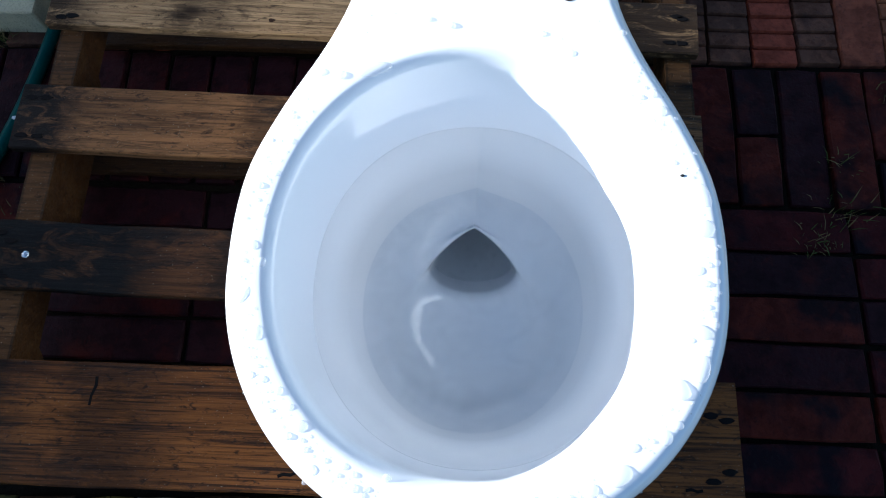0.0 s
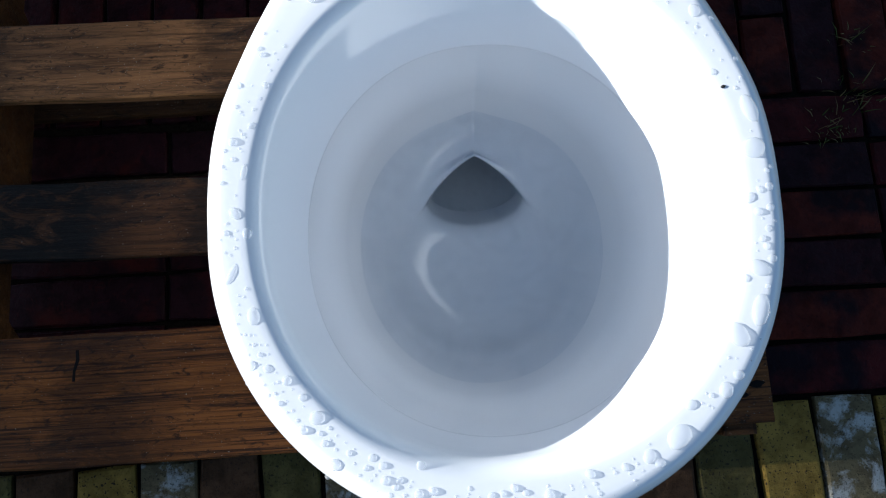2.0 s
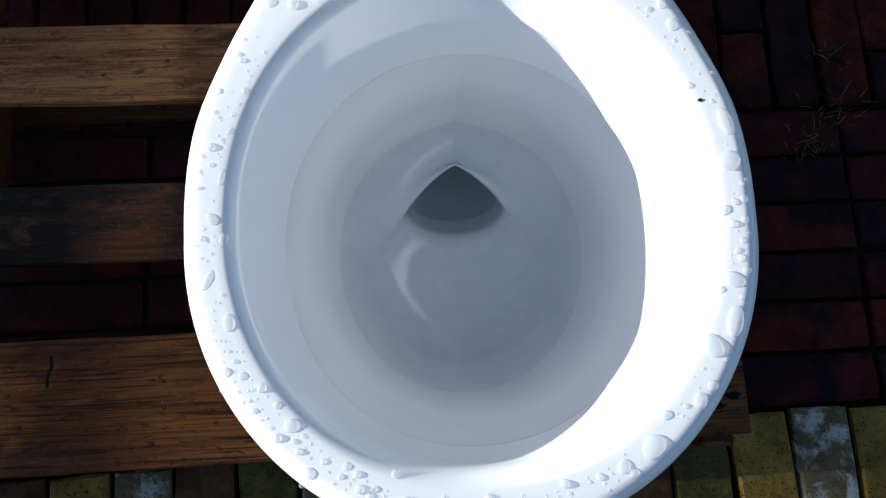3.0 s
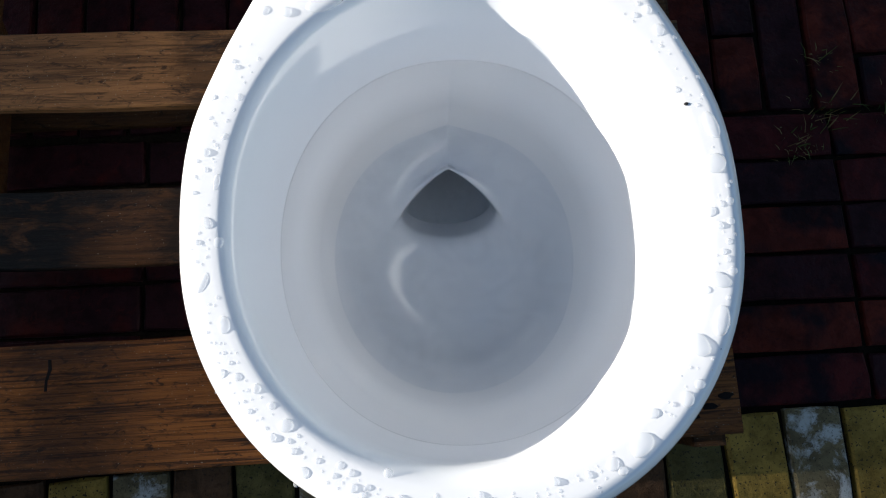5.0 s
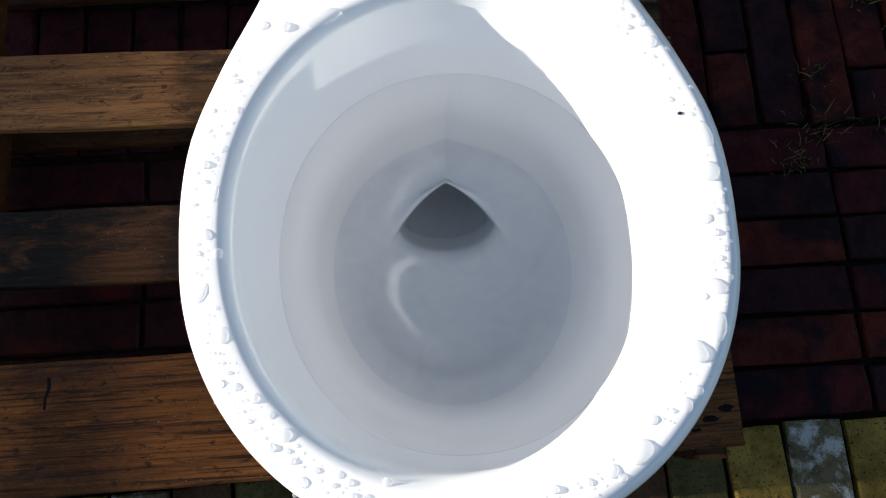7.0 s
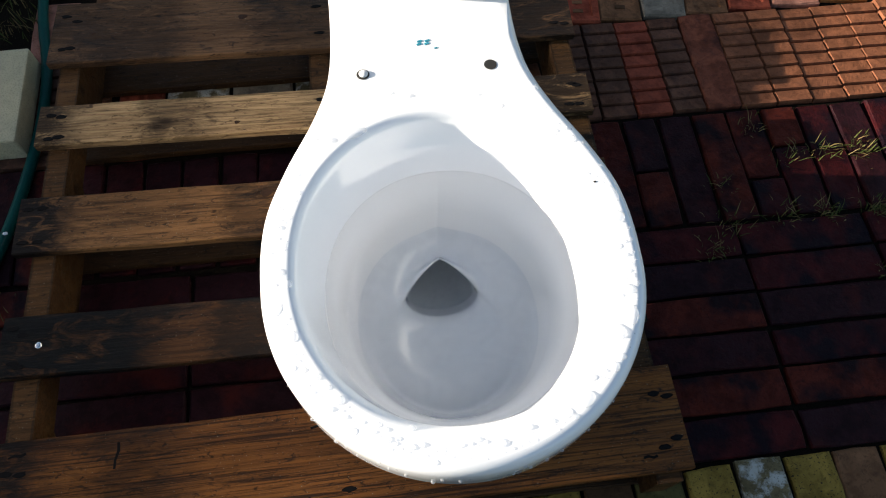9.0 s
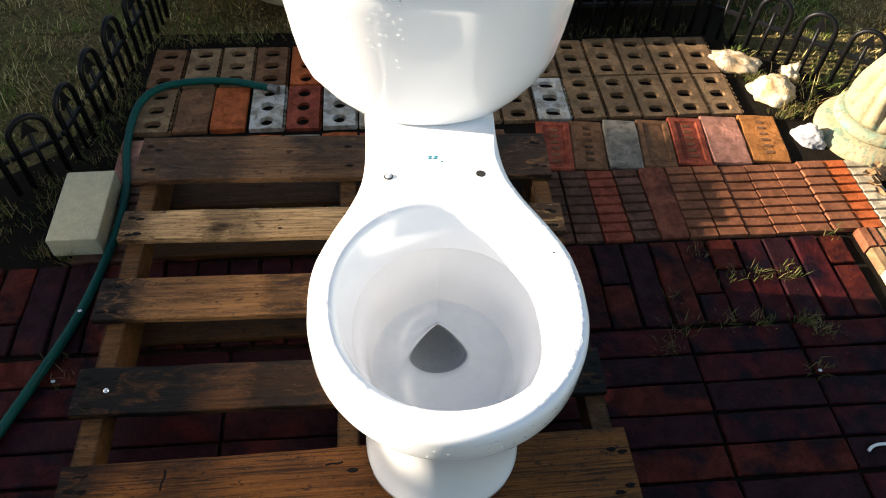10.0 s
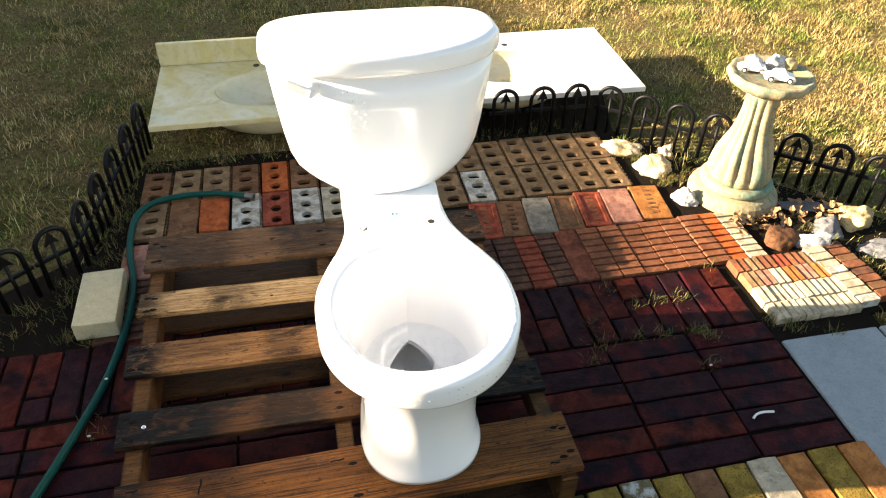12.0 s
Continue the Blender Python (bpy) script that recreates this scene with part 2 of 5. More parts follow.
def clear_water(name, tint, gloss, rough, floor=0.025, ripple=0.0, glint_share=0.0):
    """Water that lets daylight through: a tinted see-through body whose gloss grows towards the edges; white can be
    mixed in for glints.
    """
    m, n, l, p = mat(name)
    n.remove(p)
    t, g, f, x = n.new("ShaderNodeBsdfTransparent"), n.new("ShaderNodeBsdfGlossy"), n.new("ShaderNodeLayerWeight"), n.new("ShaderNodeMixShader")
    t.inputs[0].default_value = (*tint, 1)
    g.inputs["Roughness"].default_value = rough
    if ripple:
        v = coords(n, l, jitter=False)
        b = n.new("ShaderNodeBump")
        b.inputs["Strength"].default_value, b.inputs["Distance"].default_value = ripple, 0.004
        l.new(mix(n, l, 0.4, noise_tex(n, l, v, 48, 4, 0.6, 1.8), noise_tex(n, l, v, 90, 2, 0.5, 0.8)), b.inputs["Height"])
        l.new(b.outputs[0], g.inputs["Normal"])
        l.new(b.outputs[0], f.inputs["Normal"])
    w, k = n.new("ShaderNodeMath"), n.new("ShaderNodeMath")
    w.operation, k.operation = "POWER", "MULTIPLY_ADD"
    w.inputs[1].default_value = 4.0
    k.inputs[1].default_value, k.inputs[2].default_value = gloss, floor
    l.new(f.outputs["Facing"], w.inputs[0])
    l.new(w.outputs[0], k.inputs[0])
    l.new(k.outputs[0], x.inputs[0])
    l.new(t.outputs[0], x.inputs[1])
    l.new(g.outputs[0], x.inputs[2])
    last = x
    # white diffuse share stands in for sun glints inside a drop
    if glint_share:
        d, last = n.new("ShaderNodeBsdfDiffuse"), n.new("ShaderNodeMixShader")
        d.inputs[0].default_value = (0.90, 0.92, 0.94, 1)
        last.inputs[0].default_value = glint_share
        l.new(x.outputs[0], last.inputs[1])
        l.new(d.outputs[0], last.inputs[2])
    if ripple:
        d, y = n.new("ShaderNodeBsdfDiffuse"), n.new("ShaderNodeMixShader")
        d.inputs[0].default_value = (0.80, 0.84, 0.87, 1)
        swirl = noise_tex(n, l, v, 22, 4, 0.5, 2.6)
        l.new(ramp(n, l, swirl, [(0.40, 0.0), (0.70, 0.05)]), y.inputs[0])
        l.new(x.outputs[0], y.inputs[1])
        l.new(d.outputs[0], y.inputs[2])
        last = y
    l.new(last.outputs[0], n["Material Output"].inputs[0])
    return m


WATER = clear_water("clear_water", (0.945, 0.962, 0.983), 0.7, 0.02, 0.022, 0.12)
# beads are whitened in colour where sunlight would gather in them
DROP = clear_water("glint_whitened_water", (0.965, 0.975, 0.99), 0.9, 0.04, 0.06, 0.0, 0.20)
IRON = plain("black_painted_iron", (0.0035, 0.0035, 0.004), 0.45, 0.0, 0.3, 60, 0.4, 0.001, 0.16)
HOSE = plain("green_rubber", (0.002, 0.064, 0.050), 0.36, 0, 0.25, 40, 0.25, 0.0006, 0.13)
BRASS = plain("dull_grey_metal", (0.20, 0.18, 0.16), 0.35, 0.9, 0.2, 90)
NAIL = plain("rusted_nail", (0.007, 0.0055, 0.005), 0.7, 0.0, 0.3, 200, 0.2, 0.001, 0.1)
KNOT = plain("dark_knot_wood", (0.045, 0.020, 0.009), 0.6, 0, 0.35, 90, 0.6, 0.002, 0.2)
SHINY = plain("bright_steel", (0.75, 0.75, 0.74), 0.2, 1.0, 0.05, 100, 0.05)
SLAB = plain("grey_concrete", (0.25, 0.285, 0.295), 0.85, 0, 0.22, 26, 0.5, 0.002, 0.2)
BLOCK = plain("pale_limestone", (0.56, 0.49, 0.31), 0.85, 0, 0.26, 45, 0.9, 0.004, 0.2)
SOIL_AND_SHADE = plain("damp_soil_and_shade", (0.013, 0.010, 0.007), 0.9, 0, 0.45, 40, 1.0, 0.008, 0.05)
NEAR_BLACK = plain("near_black", (0.02, 0.018, 0.015), 0.6)
INK = plain("blue_green_ink", (0.02, 0.24, 0.33), 0.4)
CHALK = plain("white_plastic", (0.75, 0.75, 0.74), 0.35, 0, 0.04)
# grey stands for the shade deep inside the trap
TRAP_SHADE = plain("shaded_trap_china", (0.53, 0.55, 0.545), 0.4, 0, 0.1, 20)
LEAF = plain("dry_brown_leaf", (0.28, 0.16, 0.07), 0.7, 0, 0.4, 60)
BARK = plain("grey_bark", (0.10, 0.075, 0.05), 0.9, 0, 0.4, 20, 1.0, 0.02)


def marble(name, base, vein, dark, rough=0.22):
    """Cultured marble: cloudy swirls of two tones."""
    m, n, l, p = mat(name)
    v = coords(n, l)
    a = noise_tex(n, l, v, 6, 6, 0.6, 1.6)
    b = noise_tex(n, l, v, 26, 5, 0.6, 0.5)
    c = mix(n, l, ramp(n, l, a, [(0.38, 0.0), (0.62, 1.0)]), base, vein)
    c = mix(n, l, ramp(n, l, b, [(0.50, 0.0), (0.75, 0.6)]), c, dark)
    l.new(c, p.inputs["Base Color"])
    p.inputs["Roughness"].default_value = rough
    bump(n, l, p, b, 0.1, 0.001)
    return m


MARBLE = marble("yellowed_cultured_marble", (0.60, 0.50, 0.22), (0.68, 0.62, 0.42), (0.44, 0.35, 0.14), 0.35)
MARBLE_WHITE = marble("white_cultured_marble", (0.80, 0.78, 0.72), (0.82, 0.81, 0.77), (0.74, 0.70, 0.60), 0.3)
MARBLE_BOWL = marble("buff_basin_marble", (0.66, 0.56, 0.34), (0.70, 0.62, 0.42), (0.54, 0.44, 0.24), 0.3)


def stone(name, a, b, c3, scale=18, wet=0.8):
    m, n, l, p = mat(name)
    v = coords(n, l)
    big, fine = noise_tex(n, l, v, scale, 6, 0.6, 0.5), noise_tex(n, l, v, scale * 6, 5, 0.65)
    c = mix(n, l, ramp(n, l, big, [(0.38, 0.0), (0.62, 1.0)]), a, b)
    c = mix(n, l, ramp(n, l, fine, [(0.34, 0.8), (0.5, 0.0)]), c, c3)
    l.new(c, p.inputs["Base Color"])
    p.inputs["Roughness"].default_value = wet
    p.inputs["Specular IOR Level"].default_value = 0.2
    bump(n, l, p, mix(n, l, 0.5, big, fine), 0.9, 0.006)
    return m


ST_CREAM = stone("cream_quartz_rock", (0.40, 0.26, 0.12), (0.62, 0.54, 0.40), (0.20, 0.12, 0.05))
ST_WHITE = stone("white_limestone_rock", (0.60, 0.58, 0.54), (0.24, 0.25, 0.27), (0.09, 0.09, 0.09), 20)
ST_RUST = stone("rust_brown_rock", (0.154, 0.0665, 0.028), (0.098, 0.042, 0.021), (0.035, 0.0175, 0.0105))
ST_GREY = stone("grey_slate_rock", (0.17, 0.17, 0.17), (0.11, 0.11, 0.12), (0.05, 0.05, 0.05))
ST_TAN = stone("tan_sandstone_rock", (0.46, 0.34, 0.17), (0.38, 0.28, 0.15), (0.2, 0.13, 0.06))

# cast concrete with a faded green paint wash that follows the noise
BATH, n_, l_, p_ = mat("cast_concrete_faded_green_wash")
v_ = coords(n_, l_, jitter=False)
c_ = mix(n_, l_, ramp(n_, l_, noise_tex(n_, l_, v_, 14, 5), [(0.35, 0.0), (0.65, 1.0)]), (0.25, 0.20, 0.105), (0.36, 0.30, 0.175))
c_ = mix(n_, l_, ramp(n_, l_, noise_tex(n_, l_, coords(n_, l_, (1, 1, 0.16), jitter=False), 34, 5, 0.6, 0.6), [(0.52, 0.0), (0.60, 0.8)]), c_, (0.10, 0.185, 0.13))
c_ = mix(n_, l_, ramp(n_, l_, noise_tex(n_, l_, v_, 30, 6, 0.7, 0.8), [(0.54, 0.0), (0.66, 0.55)]), c_, (0.11, 0.09, 0.05))
c_ = mix(n_, l_, ramp(n_, l_, noise_tex(n_, l_, v_, 120, 4), [(0.32, 0.6), (0.48, 0.0)]), c_, (0.14, 0.12, 0.08))
l_.new(c_, p_.inputs["Base Color"])
p_.inputs["Roughness"].default_value = 0.85
bump(n_, l_, p_, noise_tex(n_, l_, v_, 70, 5), 0.7, 0.003)
BATH_GREEN = stone("worn_teal_wash", (0.13, 0.245, 0.185), (0.30, 0.25, 0.145), (0.14, 0.12, 0.07), 11, 0.85)

# lawn: patches of dormant straw and green
LAWN, n_, l_, p_ = mat("dormant_lawn_earth")
v_ = coords(n_, l_, jitter=False)
c_ = mix(n_, l_, ramp(n_, l_, noise_tex(n_, l_, v_, 1.9, 6, 0.62), [(0.48, 0.0), (0.60, 1.0)]), (0.19, 0.140, 0.062), (0.085, 0.092, 0.027))
c_ = mix(n_, l_, ramp(n_, l_, noise_tex(n_, l_, v_, 46, 5, 0.7), [(0.36, 0.75), (0.52, 0.0)]), c_, (0.028, 0.021, 0.011))
l_.new(c_, p_.inputs["Base Color"])
p_.inputs["Roughness"].default_value = 0.95
p_.inputs["Specular IOR Level"].default_value = 0.05
bump(n_, l_, p_, noise_tex(n_, l_, v_, 60, 6, 0.7), 1.0, 0.03)

BLADE, n_, l_, p_ = mat("straw_and_green_grass")
g_ = n_.new("ShaderNodeNewGeometry")
straw = ramp(n_, l_, g_.outputs["Random Per Island"], [(0.0, (0.111, 0.124, 0.026)), (0.18, (0.247, 0.208, 0.0624)), (0.32, (0.351, 0.227, 0.0936)), (0.60, (0.56, 0.42, 0.18)), (0.85, (0.68, 0.58, 0.29)), (1.0, (0.40, 0.28, 0.12))])
green = ramp(n_, l_, g_.outputs["Random Per Island"], [(0.0, (0.072, 0.136, 0.0192)), (0.5, (0.16, 0.24, 0.0384)), (0.72, (0.304, 0.304, 0.088)), (1.0, (0.672, 0.512, 0.24))])
v_ = coords(n_, l_, jitter=False)
c_ = mix(n_, l_, ramp(n_, l_, noise_tex(n_, l_, v_, 2.3, 6, 0.62), [(0.45, 0.0), (0.56, 1.0)]), straw, green)
c_ = mix(n_, l_, ramp(n_, l_, noise_tex(n_, l_, v_, 10, 5, 0.7), [(0.44, 0.0), (0.56, 0.75)]), c_, mix(n_, l_, 0.7, c_, (0.50, 0.36, 0.22), "MULTIPLY"))
l_.new(c_, p_.inputs["Base Color"])
p_.inputs["Roughness"].default_value = 0.6
p_.inputs["Specular IOR Level"].default_value = 0.12
WEED, n_, l_, p_ = mat("fresh_and_dry_weed")
g_ = n_.new("ShaderNodeNewGeometry")
l_.new(ramp(n_, l_, g_.outputs["Random Per Island"], [(0.0, (0.045, 0.070, 0.014)), (0.45, (0.085, 0.095, 0.024)), (0.6, (0.22, 0.16, 0.065)), (1.0, (0.15, 0.10, 0.04))]), p_.inputs["Base Color"])
p_.inputs["Specular IOR Level"].default_value = 0.12
p_.inputs["Roughness"].default_value = 0.6


# ---------------------------------------------------------------- mesh helpers
def obj(name, bm, material, parent=None, smooth=False, label=""):
    me = bpy.data.meshes.new(name)
    bm.to_mesh(me)
    bm.free()
    if smooth:
        me.polygons.foreach_set("use_smooth", [True] * len(me.polygons))
    if material:
        me.materials.append(material)
    ob = new(name, me)
    ob.parent = parent
    if label:
        tagged(ob, label)
    return ob


def part(name, bm, material, parent, label="", smooth=False):
    return obj(name, bm, material, parent, smooth, label)


def thing(name, x, y, z, turn=0.0):
    e = new(name)
    e.matrix_basis = pose(x, y, z, 0, 0, turn)
    e.empty_display_size = 0.05
    return e


def box_bm(sx, sy, sz, bevel=0.003, at=(0, 0, 0), segs=1, rough=0.0):
    """Box with its base centre at `at`, bevelled; rough shakes the corners."""
    bm = bmesh.new()
    bmesh.ops.create_cube(bm, size=1)
    bmesh.ops.scale(bm, vec=(sx, sy, sz), verts=bm.verts)
    if bevel:
        bmesh.ops.bevel(bm, geom=bm.edges[:], offset=bevel, segments=segs, affect="EDGES", profile=0.6)
    if rough:
        for v in bm.verts:
            v.co += noise.noise_vector(v.co * 40 + Vector((sx * 91, sy * 77, random.random() * 9))) * rough
    bmesh.ops.translate(bm, vec=(at[0], at[1], at[2] + sz / 2), verts=bm.verts)
    return bm


def loft(bm, rings, close_first=False, close_last=False):
    """Skin a list of rings (equal counts of points) into quads."""
    vs = [[bm.verts.new(p) for p in r] for r in rings]
    n = len(vs[0])
    for a, b in zip(vs, vs[1:]):
        for i in range(n):
            j = (i + 1) % n
            bm.faces.new((a[i], a[j], b[j], b[i]))
    if close_first:
        bm.faces.new(vs[0][::-1])
    if close_last:
        bm.faces.new(vs[-1])
    return vs


def lathe(profile, seg=32, ripple=None):
    """Turned shape from (radius, z) pairs; ripple(angle, z) scales the radius."""
    bm = bmesh.new()
    rings = []
    for r, z in profile:
        rings.append([((r * (ripple(2 * math.pi * i / seg, z) if ripple else 1)) * math.cos(2 * math.pi * i / seg),
                       (r * (ripple(2 * math.pi * i / seg, z) if ripple else 1)) * math.sin(2 * math.pi * i / seg), z) for i in range(seg)])
    loft(bm, rings, True, True)
    bmesh.ops.recalc_face_normals(bm, faces=bm.faces)
    return bm


def tube(points, radius, seg=10, smooth_steps=0):
    """Round bar swept along points."""
    pts = [Vector(p) for p in points]
    for _ in range(smooth_steps):
        nxt = [pts[0]]
        for a, b in zip(pts, pts[1:]):
            nxt += [a.lerp(b, 0.25), a.lerp(b, 0.75)]
        pts = nxt + [pts[-1]]
    bm = bmesh.new()
    rings, side = [], None
    for i, p in enumerate(pts):
        d = (pts[min(i + 1, len(pts) - 1)] - pts[max(i - 1, 0)]).normalized()
        if side is None:
            side = d.orthogonal().normalized()
        side = (side - d * side.dot(d)).normalized()
        up = d.cross(side)
        rings.append([p + (side * math.cos(2 * math.pi * k / seg) + up * math.sin(2 * math.pi * k / seg)) * radius for k in range(seg)])
    loft(bm, rings, True, True)
    bmesh.ops.recalc_face_normals(bm, faces=bm.faces)
    return bm


def merge(target, src, m=None):
    """Append src's geometry to target."""
    if m is not None:
        bmesh.ops.transform(src, matrix=m, verts=src.verts)
    me = bpy.data.meshes.new("tmp")
    src.to_mesh(me)
    target.from_mesh(me)
    bpy.data.meshes.remove(me)
    src.free()


def lerp(a, b, t):
    return a + (b - a) * t


def table(x, rows):
    """Smooth curve through rows of (x, value)."""
    if x <= rows[0][0]:
        return rows[0][1]
    n = len(rows)
    slope = []
    for i in range(n):
        (xa, va), (xb, vb) = rows[max(i - 1, 0)], rows[min(i + 1, n - 1)]
        slope.append((vb - va) / (xb - xa))
    for i in range(n - 1):
        (x0, v0), (x1, v1) = rows[i], rows[i + 1]
        if x <= x1:
            h = x1 - x0
            t = (x - x0) / h
            return ((2 * t ** 3 - 3 * t * t + 1) * v0 + (t ** 3 - 2 * t * t + t) * h * slope[i] + (3 * t * t - 2 * t ** 3) * v1 + (t ** 3 - t * t) * h * slope[i + 1])
    return rows[-1][1]


# ---------------------------------------------------------------- ground
bm = bmesh.new()
STEPS = [-60, -20, -8, -4] + [-2 + 0.25 * i for i in range(26)] + [5.5, 8, 14, 30, 70]
grid = [[bm.verts.new((x, y, -0.022 + 0.006 * noise.noise((x * 2.1, y * 2.1, 0)))) for x in STEPS] for y in STEPS]
for r0, r1 in zip(grid, grid[1:]):
    for i in range(len(STEPS) - 1):
        bm.faces.new((r0[i], r0[i + 1], r1[i + 1], r1[i]))
ground = tagged(obj("ground", bm, LAWN, smooth=True), "half-dormant lawn earth with straw and green patches", "ground", kind="structure")

bm = bmesh.new()
# left bulge and step under the white vanity paint shade as dark soil
ring = [(-1.05, -0.544), (1.984, -0.635), (2.048, 0.411), (2.366, 0.436), (2.451, 0.753), (1.691, 1.524), (1.785, 1.897), (0.866, 1.896), (0.854, 1.592), (-0.1, 1.596), (-0.27, 1.06), (-0.5, 0.9), (-0.98, 0.74), (-1.05, 0.5)]
lo = [bm.verts.new((x, y, -0.03)) for x, y in ring]
hi = [bm.verts.new((x, y, -0.011)) for x, y in ring]
bm.faces.new(hi)
for i in range(len(ring)):
    j = (i + 1) % len(ring)
    bm.faces.new((lo[i], lo[j], hi[j], hi[i]))
pavement = tagged(obj("pavement", bm, SOIL_AND_SHADE), "patio bed of dark damp soil under mixed salvaged bricks, widened to stand for shade", "patio", kind="structure")

bm = box_bm(0.30, 1.2, 0.05, 0.006, (1.870, -0.248, -0.052), 2)
path_slab = tagged(obj("path_slab", bm, SLAB), "grey concrete path slab beside the brick patio", "path", kind="structure")
bm = box_bm(0.60, 1.2, 0.05, 0.006, (2.331, -0.248, -0.052), 2)
tagged(obj("path_slab", bm, SLAB), "grey concrete path slab beside the brick patio", "path", kind="structure")

# tall unseen board screen, added on the sun side to shade the patio
EDGE_X, EDGE_H = -6.5, 0.24 + 6.5 * math.tan(radians(SUN_ELEVATION))
board_fence = tagged(thing("board_fence", EDGE_X, 0, 0), "tall unseen board screen added to shade the patio", "fence", kind="structure")

# ---------------------------------------------------------------- wooden pallet
PALLET_TOP, DECK = 0.129, 0.017


def board_bm(length, width, thick, seed):
    """Sawn board along x with worn, uneven edges."""
    bm = bmesh.new()
    nx = 26
    rings = []
    for i in range(nx + 1):
        x = length * i / nx
        e0 = 0.0022 * noise.noise((x * 9, seed, 0))
        e1 = 0.0022 * noise.noise((x * 9, seed, 5))
        w0, w1, b = e0, width + e1, 0.002
        rings.append([(x, w0 + b, 0), (x, w1 - b, 0), (x, w1, b), (x, w1, thick - b), (x, w1 - b, thick), (x, (w0 + w1) / 2, thick + 0.0006), (x, w0 + b, thick), (x, w0, thick - b), (x, w0, b)])
    loft(bm, rings, True, True)
    bmesh.ops.recalc_face_normals(bm, faces=bm.faces)
    return bm


pallet = tagged(thing("pallet", 0, 0, 0), "weathered wet-stained wooden shipping pallet lying on the brick patio", "pallet")
# top boards: x, y of the front left corner, length, width, turn, material
TOP_BOARDS = [
    (0.020, -0.018, 0.964, 0.150, 0.7, W_FRONT),
    (0.003, 0.226, 0.966, 0.095, -0.7, W_DARK),
    (-0.003, 0.428, 0.966, 0.102, -1.0, W_MID),
    (0.004, 0.633, 0.964, 0.084, -1.3, W_PALE),
    (0.002, 0.812, 0.966, 0.146, -1.5, W_BACK),
]
for i, (x, y, ln, w, turn, m) in enumerate(TOP_BOARDS):
    b = part("deck_board", board_bm(ln, w, DECK, i * 3.7), m, pallet)
    b.matrix_basis = pose(x, y, PALLET_TOP - DECK, 0, 0, turn)
    for ex in (0.02, 0.037, ln - 0.035, ln - 0.02, ln * 0.505):
        for ey in (0.24, 0.72):
            nb = bmesh.new()
            bmesh.ops.create_cone(nb, cap_ends=True, segments=10, radius1=0.0050, radius2=0.0042, depth=0.0012)
            for v in nb.verts:
                v.co.x *= random.uniform(1.2, 2.6)
                v.co.y *= random.uniform(0.7, 1.0)
            s = part("nail", nb, NAIL, b)
            s.matrix_basis = pose(ex + random.uniform(-0.006, 0.006), w * ey + random.uniform(-0.008, 0.008), DECK + 0.0008)


def knot(x, y, r, turn):
    """A dark knot with a raised ring of grain round it, in the face of a deck board."""
    k = part("knot", lathe([(0.0, -0.001), (r * 0.55, -0.001), (r * 0.50, 0.0007), (0.0, 0.0011)], 16, lambda a, z: 1 + 0.12 * math.sin(3 * a + 1)), KNOT, pallet, "dark brown knot in the board")
    k.matrix_basis = pose(x, y, PALLET_TOP + 0.0004, 0, 0, turn) @ Matrix.Diagonal((1.5, 1, 1, 1))
    if r < 0.0115:
        return
    ring_pts = [(r * (1.0 + 0.10 * math.sin(2 * a)) * math.cos(a), 0.8 * r * math.sin(a), 0) for a in [2 * math.pi * q / 20 for q in range(21)]]
    part("grain_ring", tube(ring_pts, 0.0007, 5), KNOT, k)


for kx, ky, kr, kt in ((0.395, 0.500, 0.013, 10), (0.395, 0.443, 0.012, -15), (0.078, 0.876, 0.007, 0), (0.352, 0.890, 0.011, 5), (0.690, 0.655, 0.009, 0), (0.345, 0.628 + 0.020, 0.006, 0), (0.580, 0.500, 0.010, 20)):
    knot(kx, ky, kr, kt)
for cx, cy, cl_, ct in ((0.188, 0.098, 0.036, 84), (0.052, 0.112, 0.024, 10), (0.470, 0.108, 0.030, 6), (0.442, 0.010, 0.022, 12), (0.925, 0.015, 0.020, 0)):
    cb = tube([(-cl_ / 2, 0, 0), (-cl_ / 6, 0.0012, 0.0002), (cl_ / 5, -0.001, 0.0002), (cl_ / 2, 0.0006, 0)], 0.0020, 6)
    for v in cb.verts:
        v.co.z *= 0.25
        v.co.y *= 1.0 + 0.6 * noise.noise(v.co * 90 + Vector((cx * 50, 0, 0)))
    ck = part("split", cb, NAIL, pallet, "black-stained split in the wood")
    ck.matrix_basis = pose(cx, cy, PALLET_TOP + 0.0004, 0, 0, ct)
nb = bmesh.new()
bmesh.ops.create_icosphere(nb, subdivisions=2, radius=0.0055)
bmesh.ops.scale(nb, vec=(1, 1, 0.5), verts=nb.verts)
bright = part("screw_head", nb, SHINY, pallet, "bright screw head")
bright.matrix_basis = pose(0.060, 0.272, PALLET_TOP + 0.001)


